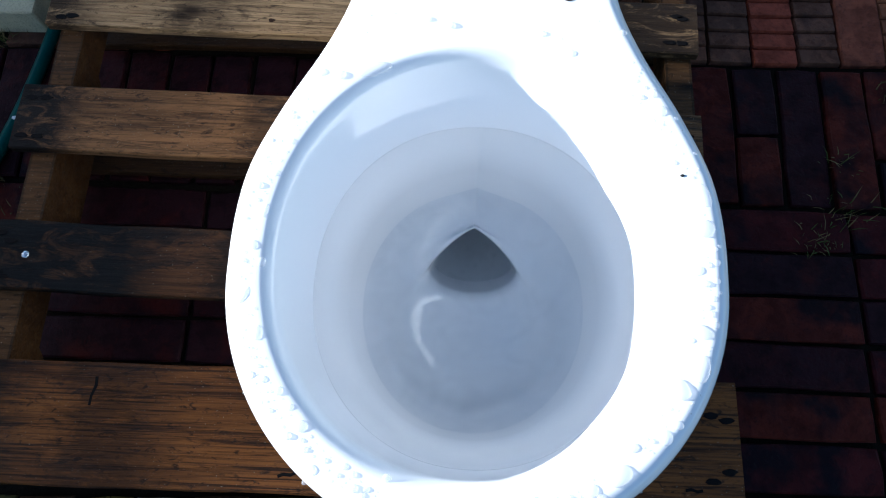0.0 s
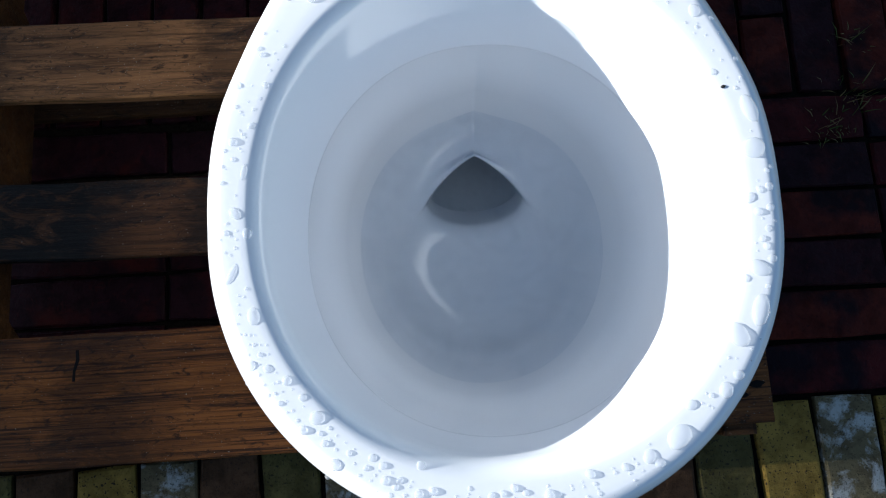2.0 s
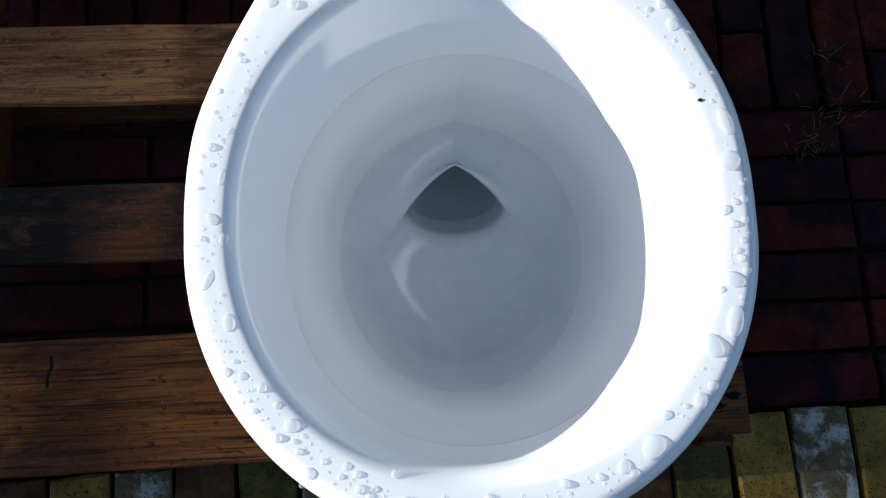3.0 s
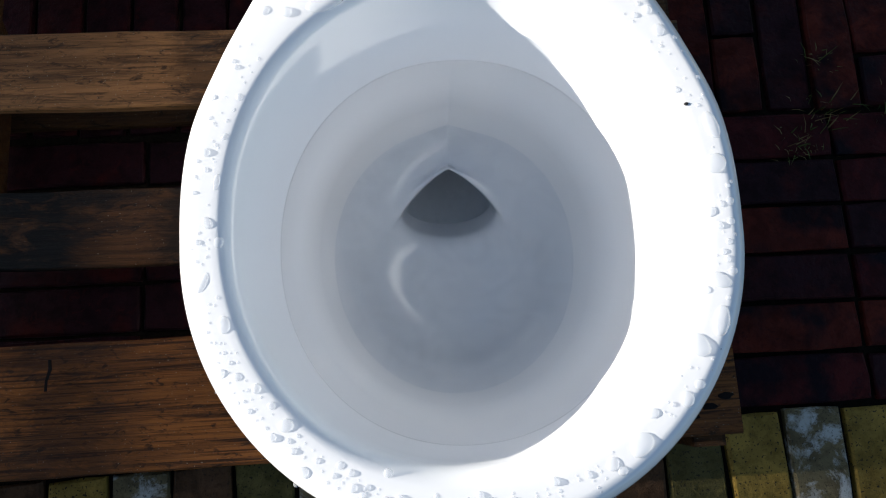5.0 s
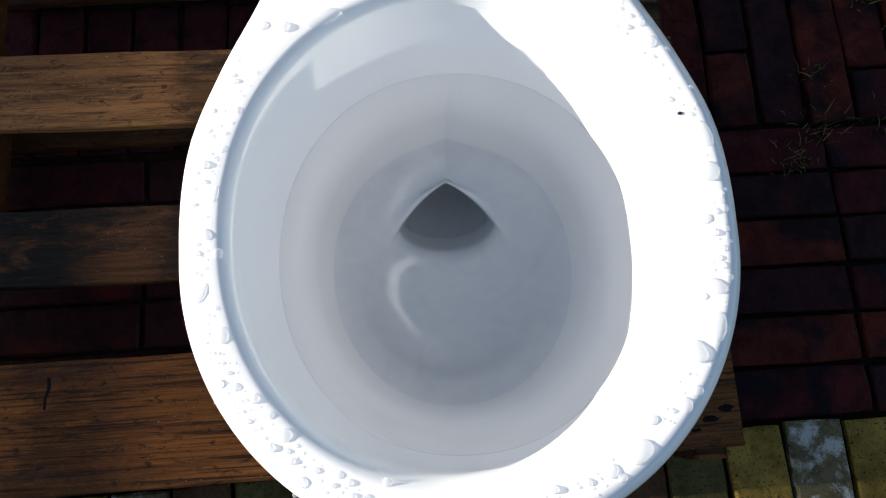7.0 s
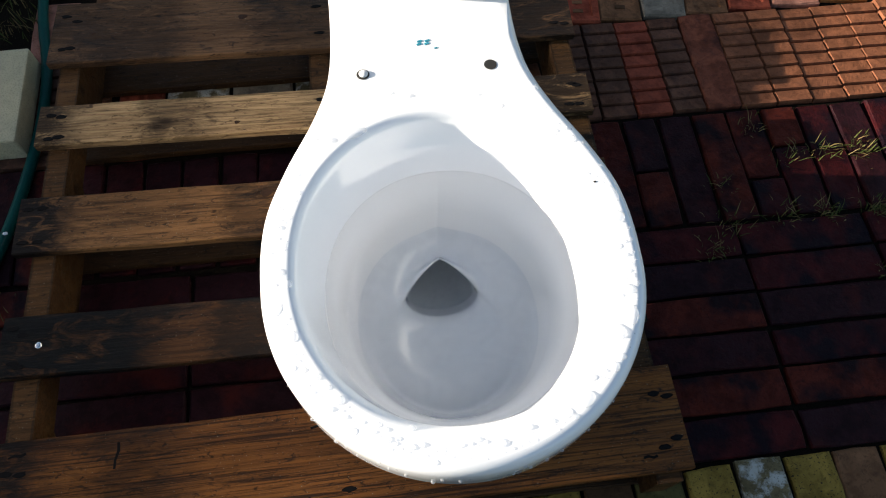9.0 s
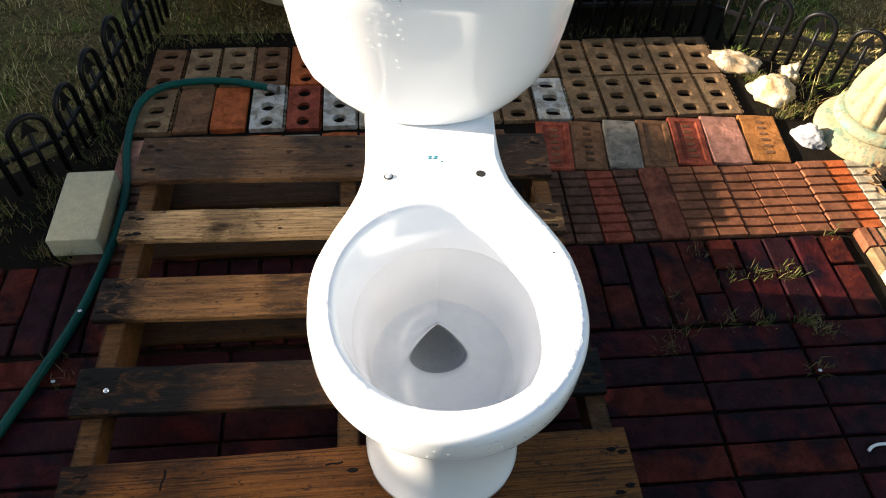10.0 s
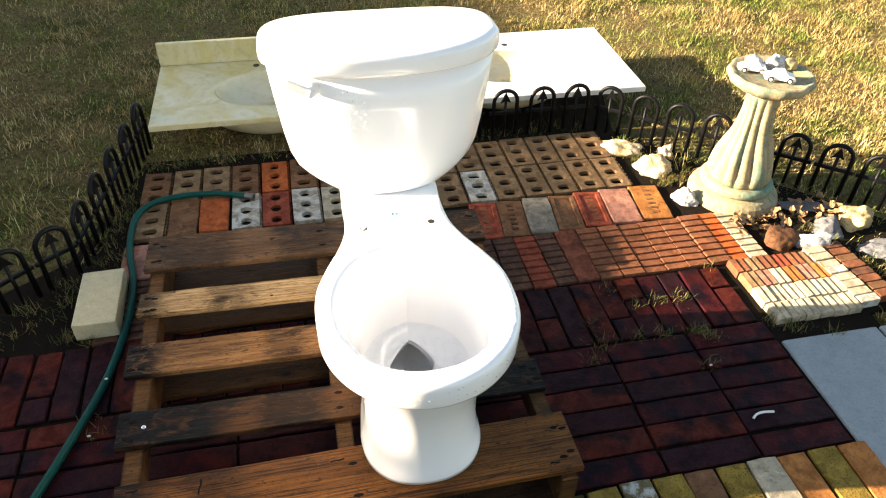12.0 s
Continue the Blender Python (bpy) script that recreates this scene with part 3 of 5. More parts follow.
def stringer_bm(length, width, height):
    """Beam along y with two fork notches below."""
    bm = bmesh.new()
    prof = [(0, 0), (length * 0.16, 0), (length * 0.19, 0.035), (length * 0.36, 0.035), (length * 0.39, 0), (length * 0.61, 0), (length * 0.64, 0.035), (length * 0.81, 0.035), (length * 0.84, 0), (length, 0), (length, height), (0, height)]
    a = [bm.verts.new((0, y, z)) for y, z in prof]
    b = [bm.verts.new((width, y, z)) for y, z in prof]
    bm.faces.new(a)
    bm.faces.new(b[::-1])
    for i in range(len(prof)):
        j = (i + 1) % len(prof)
        bm.faces.new((a[i], b[i], b[j], a[j]))
    bmesh.ops.recalc_face_normals(bm, faces=bm.faces)
    bmesh.ops.triangulate(bm, faces=bm.faces)
    return bm


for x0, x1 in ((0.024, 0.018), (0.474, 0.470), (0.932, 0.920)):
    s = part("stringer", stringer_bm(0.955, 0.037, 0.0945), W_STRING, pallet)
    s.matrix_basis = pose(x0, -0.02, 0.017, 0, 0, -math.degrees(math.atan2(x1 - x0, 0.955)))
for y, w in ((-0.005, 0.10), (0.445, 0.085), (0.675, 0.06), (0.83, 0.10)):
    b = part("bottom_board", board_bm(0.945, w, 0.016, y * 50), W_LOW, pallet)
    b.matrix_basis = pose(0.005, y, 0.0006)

# ---------------------------------------------------------------- toilet
TX = 0.656  # centre line
RIM_Z, N = 0.503, 168
toilet = tagged(thing("toilet", TX, 0.0, PALLET_TOP), "white two-piece china toilet with no seat, wet rim, on a pallet", "toilet")


def half_outer(y):
    """Half width of rim and deck seen from above."""
    if y < 0.165:
        t = max(0.0, 1 - ((0.165 - y) / 0.201) ** 2)
        return 0.1945 * t ** 0.5
    return table(y, [(0.10, 0.184), (0.165, 0.1945), (0.24, 0.190), (0.30, 0.168), (0.36, 0.138), (0.41, 0.1195), (0.46, 0.1125), (0.53, 0.1105), (0.64, 0.1105)])


def half_base(y):
    if y < 0.15:
        return 0.131 * max(0.0, 1 - ((0.15 - y) / 0.134) ** 2.3) ** (1 / 2.3)
    return table(y, [(0.15, 0.131), (0.34, 0.112), (0.60, 0.112)])


def ray_out(half, phi, y_end, cy=0.19):
    """Point where the ray at phi from (0, cy) leaves the outline."""
    dx, dy = math.cos(phi), math.sin(phi)
    best = 0.0
    for k in range(1, 400):
        r = 0.7 * k / 400
        y = cy + r * dy
        if y > y_end or half(y) <= 1e-6 or abs(r * dx) > half(y) + 1e-9:
            break
        best = r
    a_, b_ = best, best + 0.7 / 400
    for _ in range(12):
        r = (a_ + b_) / 2
        y = cy + r * dy
        if y > y_end or half(y) <= 1e-6 or abs(r * dx) > half(y):
            b_ = r
        else:
            a_ = r
    return (a_ * dx, cy + a_ * dy)


def angles():
    """Angles, closer together over the deck behind the bowl."""
    out = []
    for i in range(N):
        u = i / N
        a = 2 * math.pi * u
        out.append(a - 0.32 * math.sin(2 * (a - math.pi / 2)) * (1 if 0 < a < math.pi else 0.0))
    return out


PHI = angles()
OUTER = [ray_out(half_outer, a, 0.62) for a in PHI]
BASE = [ray_out(half_base, a, 0.60) for a in PHI]


def egg(cx, cy, rx, rf, rb, power=2.0):
    """Ring: half width rx, reach rf to the front and rb to the back."""
    pts = []
    for a in PHI:
        c, s = math.cos(a), math.sin(a)
        ry = rb if s > 0 else rf
        k = (abs(c / rx) ** power + abs(s / ry) ** power) ** (-1 / power)
        pts.append((cx + k * c, cy + k * s))
    return pts


def level(pts, z):
    return [(x, y, z - PALLET_TOP) for x, y in pts]


def blend(a, b, t):
    return [(lerp(p[0], q[0], t), lerp(p[1], q[1], t)) for p, q in zip(a, b)]


def inset(pts, d):
    """Move an outline inwards by d metres along its own normals."""
    out = []
    for i, (x, y) in enumerate(pts):
        (xa, ya), (xb, yb) = pts[i - 1], pts[(i + 1) % len(pts)]
        tx, ty = xb - xa, yb - ya
        ln = math.hypot(tx, ty) or 1
        out.append((x - ty / ln * d, y + tx / ln * d))
    return out


OPEN = egg(0.001, 0.176, 0.1655, 0.177, 0.184, 2.1)
LEDGE_RING = egg(0.001, 0.169, 0.138, 0.150, 0.151, 2.1)
# trap mouth: pointed at the back, rounded to the front
MOUTH = []
for a in PHI:
    c, s = math.cos(a), math.sin(a)
    rx, ry = 0.050, (0.037 if s > 0 else 0.020)
    pw = 1.25 if s > 0 else 2.0
    k = (abs(c / rx) ** pw + abs(s / ry) ** pw) ** (-1 / pw)
    MOUTH.append((-0.001 + k * c, 0.237 + k * s))


def sloped(pts, z0, y0, k):
    """A ring that climbs towards the back."""
    return [(x, y, z0 - PALLET_TOP + k * (y - y0)) for x, y in pts]


def crease(pts, d):
    """Pull the back of a ring out into a soft vertical fold."""
    return [(x, y + (d * max(0.0, 1 - abs(x) / 0.030) ** 1.5 if y > 0.18 else 0)) for x, y in pts]


WATERLINE = crease(egg(0.0, 0.184, 0.1125, 0.128, 0.124, 2.05), 0.006)
LOWER = crease(egg(0.0, 0.175, 0.090, 0.085, 0.103, 2.0), 0.006)


def foot(half, front):
    """The base outline reshaped to a half width and a front reach."""
    out = []
    for x, y in BASE:
        u = min(max((y - 0.22) / 0.22, 0.0), 1.0)
        u = u * u * (3 - 2 * u)
        out.append((x * lerp(half / 0.131, 0.80, u), front + (y - 0.016) * (0.60 - front) / 0.584))
    return out


def lip(d):
    """The outer outline moved inwards by d, but left as it is at the square back under the tank."""
    out = []
    for (x, y), (xi, yi) in zip(OUTER, inset(OUTER, d)):
        u = min(max((y - 0.46) / 0.08, 0.0), 1.0)
        out.append((lerp(xi, x, u), lerp(yi, y, u)))
    return out


RIM_IN = inset(OPEN, -0.002)
RIM_OUT = lip(0.014)
bm = bmesh.new()
rings = [level(foot(0.131, 0.016), 0.1300), level(foot(0.131, 0.016), 0.141), level(foot(0.127, 0.019), 0.155), level(foot(0.120, 0.026), 0.19), level(foot(0.116, 0.028), 0.25), level(foot(0.117, 0.024), 0.31),
         level(foot(0.124, 0.014), 0.352), level(foot(0.136, 0.004), 0.392), level(foot(0.150, -0.006), 0.420), level(blend(foot(0.156, -0.010), OUTER, 0.55), 0.434), level(lip(0.008), 0.439), level(lip(0.002), 0.442),
         level(OUTER, 0.449), level(OUTER, 0.486), level(lip(0.001), 0.4925), level(lip(0.0035), 0.4980), level(lip(0.008), 0.5015), level(lip(0.012), 0.5028), level(RIM_OUT, 0.5030),
         level(blend(RIM_OUT, RIM_IN, 0.3), 0.5030), level(blend(RIM_OUT, RIM_IN, 0.7), 0.5030), level(RIM_IN, 0.5030), level(inset(OPEN, 0.001), 0.5025), level(inset(OPEN, 0.005), 0.5002), level(inset(OPEN, 0.009), 0.495), level(inset(OPEN, 0.0115), 0.487),
         level(blend(OPEN, LEDGE_RING, 0.62), 0.470), level(blend(OPEN, LEDGE_RING, 0.86), 0.450), level(LEDGE_RING, 0.4365), level(inset(LEDGE_RING, 0.0008), 0.4345), level(inset(LEDGE_RING, -0.003), 0.4325), level(inset(LEDGE_RING, -0.0062), 0.4318), level(inset(LEDGE_RING, -0.0070), 0.4295),
         level(blend(LEDGE_RING, WATERLINE, 0.35), 0.400), level(blend(LEDGE_RING, WATERLINE, 0.76), 0.355), level(WATERLINE, 0.308),
         sloped(blend(WATERLINE, LOWER, 0.5), 0.275, 0.18, 0.10), sloped(LOWER, 0.252, 0.18, 0.30), sloped(blend(LOWER, MOUTH, 0.40), 0.243, 0.198, 0.48), sloped(blend(LOWER, MOUTH, 0.68), 0.241, 0.208, 0.68), sloped(blend(LOWER, MOUTH, 0.88), 0.242, 0.222, 0.92), sloped(MOUTH, 0.247, 0.237, 1.15),
         [(x * 0.98, y + 0.006, z) for x, y, z in sloped(MOUTH, 0.240, 0.237, 1.25)]]
rings += [[(x * 0.95, y * 0.9 + 0.046, z) for x, y, z in sloped(MOUTH, 0.216, 0.237, 1.2)]]
throat = [rings[-1], [(x * 0.9, y * 0.8 + 0.11, z) for x, y, z in sloped(MOUTH, 0.200, 0.237, 0.9)],
          [(x * 0.85, y * 0.7 + 0.22, z) for x, y, z in sloped(MOUTH, 0.203, 0.237, 0.7)], [(x * 0.8, y * 0.6 + 0.34, z) for x, y, z in sloped(MOUTH, 0.25, 0.237, 0.5)]]
loft(bm, rings, True)
bmesh.ops.recalc_face_normals(bm, faces=bm.faces)
bowl = part("bowl", bm, CHINA, toilet, smooth=True)
# throat is a mesh of its own, its depth darkened by colour
bm = bmesh.new()
loft(bm, throat, False, True)
bmesh.ops.recalc_face_normals(bm, faces=bm.faces)
part("trapway", bm, TRAP_SHADE, bowl, "trapway throat, greyed to put in its inner shade", True)

# seat bolt holes, the maker's mark, a speck of dirt
# flat black discs: the bolt holes' shaded depth is put into the colour
for hx in (-0.075, 0.072):
    db = bmesh.new()
    bmesh.ops.create_circle(db, cap_ends=True, segments=20, radius=0.0075)
    d = part("bolt_hole_depth", db, NEAR_BLACK, bowl)
    d.matrix_basis = pose(hx, 0.415, RIM_Z - PALLET_TOP + 0.0005)
pl = part("bolt_plug", lathe([(0.0, 0.0), (0.0052, 0.0), (0.0052, 0.0012), (0.0040, 0.0022), (0.0, 0.0026)], 18), CHALK, bowl, "white plastic plug in the bolt hole", True)
pl.matrix_basis = pose(-0.0745, 0.4155, RIM_Z - PALLET_TOP + 0.0006)
for k, (mx, my, sx, sy) in enumerate(((-0.006, 0.458, 0.006, 0.0028), (0.003, 0.458, 0.006, 0.0028), (-0.007, 0.4535, 0.006, 0.0028), (0.002, 0.4535, 0.006, 0.0028), (0.012, 0.446, 0.004, 0.0018))):
    mb = box_bm(sx, sy, 0.0005, 0)
    mk = part("printed_mark", mb, INK, bowl, "small blue-green printed bar")
    mk.matrix_basis = pose(mx, my, RIM_Z - PALLET_TOP + 0.0002, 0, 0, 18)
sb = bmesh.new()
bmesh.ops.create_icosphere(sb, subdivisions=1, radius=0.0016)
bmesh.ops.scale(sb, vec=(1.3, 0.8, 0.4), verts=sb.verts)
speck = tagged(obj("dirt_speck", sb, NEAR_BLACK), "tiny black speck of dirt on the rim", "dirt")
speck.matrix_basis = pose(0.816, 0.247, RIM_Z + 0.0004, 0, 0, 20)


def super_ring(cx, y0, y1, hx, z, power=2.7, n=144, bow=0.0):
    """Rounded rectangle from y0 to y1; bow pulls the sides of the front back."""
    pts = []
    cy, hy = (y0 + y1) / 2, (y1 - y0) / 2
    for i in range(n):
        a = 2 * math.pi * i / n
        c, s = math.cos(a), math.sin(a)
        k = (abs(c) ** power + abs(s) ** power) ** (-1 / power)
        x, y = k * c, k * s
        yy = cy + y * hy
        if y < 0:
            yy += bow * x * x * min(1.0, -1.6 * y)
        pts.append((cx + x * hx, yy, z - PALLET_TOP))
    return pts


bm = bmesh.new()
TANK = [(0.500, 0.108, 0.546, 0.705), (0.503, 0.132, 0.534, 0.715), (0.512, 0.155, 0.528, 0.722), (0.530, 0.180, 0.527, 0.727), (0.556, 0.201, 0.524, 0.730), (0.590, 0.214, 0.522, 0.732), (0.64, 0.223, 0.520, 0.733), (0.72, 0.233, 0.517, 0.734), (0.806, 0.242, 0.514, 0.735)]
loft(bm, [super_ring(0.003, y0, y1, hx, z, 3.4, bow=0.035) for z, hx, y0, y1 in TANK], True, True)
bmesh.ops.recalc_face_normals(bm, faces=bm.faces)
tank = part("tank", bm, CHINA, toilet, smooth=True)
bm = bmesh.new()
LID = [(0.8065, 0.240, 0.512, 0.736), (0.8068, 0.247, 0.503, 0.742), (0.810, 0.2505, 0.4995, 0.7445), (0.818, 0.2525, 0.4975, 0.7460), (0.830, 0.2530, 0.4970, 0.7465), (0.839, 0.2520, 0.4980, 0.7455)]
for k in range(1, 8):
    a_ = math.pi / 2 * k / 8
    d_ = 0.022 * (1 - math.cos(a_))
    LID.append((0.839 + 0.0165 * math.sin(a_), 0.252 - d_, 0.498 + d_, 0.7455 - d_))
LID += [(0.8562, 0.222, 0.528, 0.7155), (0.8572, 0.19, 0.552, 0.692), (0.8578, 0.13, 0.585, 0.660), (0.8580, 0.05, 0.613, 0.634), (0.8580, 0.004, 0.622, 0.625)]
loft(bm, [super_ring(0.002, y0, y1, hx, z, 3.6, bow=0.045 * (y1 - y0) / 0.25) for z, hx, y0, y1 in LID], True, True)
bmesh.ops.recalc_face_normals(bm, faces=bm.faces)
tank_lid = part("tank_lid", bm, CHINA, toilet, smooth=True)
# lever: boss and a flat arm pointing to the corner
lb = lathe([(0.0155, 0.0), (0.0155, 0.010), (0.012, 0.014), (0.009, 0.030), (0.0, 0.031)], 20)
lever = part("flush_lever", lb, CHALK, toilet, "white plastic flush lever", True)
lever.matrix_basis = pose(-0.150, 0.534, 0.781 - PALLET_TOP, 90, 0, -12)
ab = box_bm(0.058, 0.019, 0.008, 0.003, (-0.022, 0, 0.022), 2)
arm = part("lever_arm", ab, CHALK, lever, smooth=False)
arm.matrix_basis = pose(0, 0, 0, 0, 0, -24)

# still water in the bowl
bm = bmesh.new()
wr = crease(egg(0.0, 0.184, 0.1140, 0.1295, 0.1255, 2.05), 0.006)
rings = []
for k in [1.0 - 0.95 * i / 30 for i in range(31)]:
    rings.append([(x * k, 0.18 + (y - 0.18) * k, 0.0009 * noise.noise((x * k * 30, (0.18 + (y - 0.18) * k) * 30, 3)) * (1 - k ** 6)) for x, y in wr])
loft(bm, rings, False, True)
bmesh.ops.recalc_face_normals(bm, faces=bm.faces)
for f in bm.faces:
    if f.normal.z < 0:
        f.normal_flip()
water = tagged(obj("toilet_water", bm, WATER, smooth=True), "clear faintly blue water standing in the toilet bowl", "water")
water.matrix_basis = pose(TX, 0, 0.308)

# water drops on the rim and the tank front
bm = bmesh.new()
rnd = random.Random(5)


def drop(bm, x, y, z, r, tall=0.45, stretch=1.0, turn=0.0, normal=None):
    d = bmesh.new()
    bmesh.ops.create_icosphere(d, subdivisions=2 if r > 0.0016 else 1, radius=1)
    for v in d.verts:
        w = 1 + 0.16 * noise.noise(v.co * 1.1 + Vector((x * 300, y * 300, 0)))
        v.co = Vector((v.co.x * w * stretch, v.co.y * w, max(v.co.z, -0.2) * tall))
    bmesh.ops.delete(d, geom=[f for f in d.faces if all(v.co.z < -0.19 * tall for v in f.verts)], context="FACES")
    m = Matrix.Translation((x, y, z)) @ (normal.to_track_quat("Z", "Y").to_matrix().to_4x4() if normal else Matrix()) @ pose(0, 0, 0, 0, 0, turn) @ Matrix.Diagonal((r, r, r, 1))
    merge(bm, d, m)


BEADS = ((0.566, 0.335, 0.0065, 2.6, 18), (0.523, 0.331, 0.0036, 1.2, 60), (0.803, 0.304, 0.0046, 1.2, 90), (0.731, 0.356, 0.0034, 1.3, 90), (0.81, 0.258, 0.003, 1, 0), (0.832, 0.231, 0.0058, 2.0, 105), (0.831, 0.203, 0.0082, 1.1, 20), (0.838, 0.176, 0.003, 1.2, 90), (0.837, 0.162, 0.0031, 1, 0), (0.824, 0.169, 0.0036, 1.4, 40), (0.825, 0.122, 0.0056, 1.5, 150), (0.815, 0.116, 0.003, 1, 0), (0.822, 0.095, 0.0062, 2.0, 75), (0.806, 0.08, 0.0072, 1.3, 120), (0.794, 0.046, 0.0052, 1.1, 90), (0.803, 0.055, 0.0037, 1.1, 0), (0.762, 0.019, 0.0075, 1.35, 40), (0.771, 0.038, 0.0037, 1.2, 20), (0.742, 0.008, 0.0045, 1.2, 60), (0.748, 0.004, 0.0036, 1, 0), (0.496, 0.108, 0.0046, 1.4, 95), (0.482, 0.136, 0.0028, 3.2, 65), (0.484, 0.177, 0.0039, 1.4, 130), (0.492, 0.163, 0.0036, 1.2, 80), (0.505, 0.074, 0.003, 1.2, 0), (0.536, 0.042, 0.0052, 1.1, 0), (0.546, 0.013, 0.004, 1.2, 0), (0.527, 0.055, 0.003, 1, 0), (0.57, 0.016, 0.003, 1.1, 0), (0.6, 0.01, 0.0032, 1, 0), (0.834, 0.148, 0.0027, 1, 0), (0.834, 0.128, 0.003, 1.2, 0), (0.49, 0.205, 0.0026, 2.6, 80))
laid = [(x, y, r * s) for x, y, r, s, tn in BEADS]
for x, y, r, s, tn in BEADS:
    drop(bm, x, y, RIM_Z - 0.0003, r * 0.92, 0.5, s, tn)
for k in range(1700):
    u = rnd.random()
    i = int(u * N)
    front = max(0.0, -math.sin(PHI[i]))
    if rnd.random() > 0.06 + 0.9 * front ** 0.8 + (0.32 if math.cos(PHI[i]) > 0.3 and PHI[i] < 0.9 else 0) + (0.5 if math.cos(PHI[i]) < -0.75 else 0):
        continue
    t = rnd.random() ** (2.2 if math.cos(PHI[i]) < -0.5 else 0.8)
    (xo, yo), (xi, yi) = inset(OUTER, 0.010)[i], inset(OPEN, -0.004)[i]
    r = 0.0009 + 0.0030 * rnd.random() ** 4.0
    px, py = TX + lerp(xi, xo, t), lerp(yi, yo, t)
    if any(math.hypot(px - qx, py - qy) < 1.15 * (r + qr) for qx, qy, qr in laid):
        continue
    laid.append((px, py, r))
    drop(bm, px, py, RIM_Z - 0.0002 - (0.0012 if t > 0.85 or t < 0.06 else 0), r, 0.8, rnd.uniform(0.8, 1.35), rnd.uniform(0, 180))
for k in range(150):
    i = rnd.randrange(N)
    if math.sin(PHI[i]) > -0.55:
        continue
    (xa, ya), (xb, yb) = OUTER[i - 1], OUTER[(i + 1) % N]
    out_n = Vector((yb - ya, xa - xb, 0.15)).normalized()
    drop(bm, TX + OUTER[i][0], OUTER[i][1], rnd.uniform(0.455, 0.490), 0.0010 + 0.0014 * rnd.random() ** 2, 0.35, 1.0, 0, out_n)
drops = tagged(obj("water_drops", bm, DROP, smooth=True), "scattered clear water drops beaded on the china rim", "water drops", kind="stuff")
bm = bmesh.new()
for k in range(46):
    x = TX + rnd.gauss(-0.075, 0.02)
    z = rnd.choice((rnd.uniform(0.62, 0.78), rnd.uniform(0.70, 0.78)))
    drop(bm, x, 0.5205 - (z - 0.6) * 0.035 + 0.02 * ((x - TX) / 0.22) ** 2, z, 0.0010 + 0.0014 * rnd.random() ** 2, 0.5, 1, 0, Vector((-0.1, -1, 0)))
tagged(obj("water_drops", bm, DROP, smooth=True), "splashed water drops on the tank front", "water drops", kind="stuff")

# ---------------------------------------------------------------- vanity tops
def vanity(name, label, x0, x1, y0, y1, z, turn, material, basin_mat, bx, by, splash):
    w, dpt, th = x1 - x0, y1 - y0, 0.022
    t = tagged(thing(name, x0, y0, 0, turn), label, "vanity top")
    bm = bmesh.new()
    n = 64
    cx, cy, rx, ry = bx - x0, by - y0, 0.205, 0.150
    ell = [(cx + rx * math.cos(2 * math.pi * i / n), cy + ry * math.sin(2 * math.pi * i / n)) for i in range(n)]
    out = []
    for i in range(n):
        a = 2 * math.pi * i / n
        c, s = math.cos(a), math.sin(a)
        k = min((w - cx if c > 0 else cx) / max(abs(c), 1e-6), (dpt - cy if s > 0 else cy) / max(abs(s), 1e-6))
        out.append((cx + k * c, cy + k * s))
    for corner in ((0, 0), (w, 0), (0, dpt), (w, dpt)):
        j = min(range(n), key=lambda q: math.hypot(out[q][0] - corner[0], out[q][1] - corner[1]))
        out[j] = corner
    loft(bm, [[(x, y, z - th) for x, y in ell], [(x, y, z - th) for x, y in out], [(x, y, z - 0.003) for x, y in out], [(cx + (x - cx) * 0.994, cy + (y - cy) * 0.994, z) for x, y in out],
              [(cx + (x - cx) * 1.02, cy + (y - cy) * 1.02, z) for x, y in ell], [(x, y, z - 0.004) for x, y in ell], [(x, y, z - th) for x, y in ell]])
    bmesh.ops.recalc_face_normals(bm, faces=bm.faces)
    part("slab", bm, material, t)
    bm = bmesh.new()
    rings = []
    for k, d in ((1.0, 0.002), (0.97, 0.010), (0.90, 0.026), (0.78, 0.043), (0.58, 0.057), (0.30, 0.065), (0.06, 0.067)):
        rings.append([(cx + (x - cx) * k, cy + (y - cy) * k, z - d) for x, y in ell])
    for k, d in ((0.06, 0.146), (0.55, 0.143), (0.90, 0.132), (1.12, 0.108), (1.24, 0.075), (1.30, 0.045), (1.32, 0.0225)):
        rings.append([(cx + (x - cx) * k, cy + (y - cy) * k, z - d) for x, y in ell])
    loft(bm, rings)
    bmesh.ops.recalc_face_normals(bm, faces=bm.faces)
    part("basin", bm, basin_mat, t, "buff marbled basin", True)
    # black buttons stand for the tap holes, with inner shade as colour
    for hx in (-0.05, 0.05):
        hb = lathe([(0.0, -0.002), (0.013, -0.002), (0.013, 0.0012), (0.011, 0.0016), (0.0, 0.0016)], 18)
        h = part("tap_hole", hb, NEAR_BLACK, t, "round tap hole, its inner shade painted black")
        h.matrix_basis = pose(cx + hx, cy + 0.20, z)
    if splash:
        part("backsplash", box_bm(w, 0.020, 0.095, 0.004, (w / 2, dpt - 0.011, z + 0.0005), 2), material, t)
    return t


vanity("vanity_top", "yellowed cultured-marble vanity top with backsplash and oval basin", -0.067, 0.870, 1.611, 2.120, 0.128, 0.0, MARBLE, MARBLE_BOWL, 0.365, 1.850, True)
vanity("vanity_top", "white cultured-marble vanity top with buff oval basin", 0.882, 1.846, 1.622, 2.215, 0.128, -0.5, MARBLE_WHITE, MARBLE_BOWL, 1.33, 1.89, False)

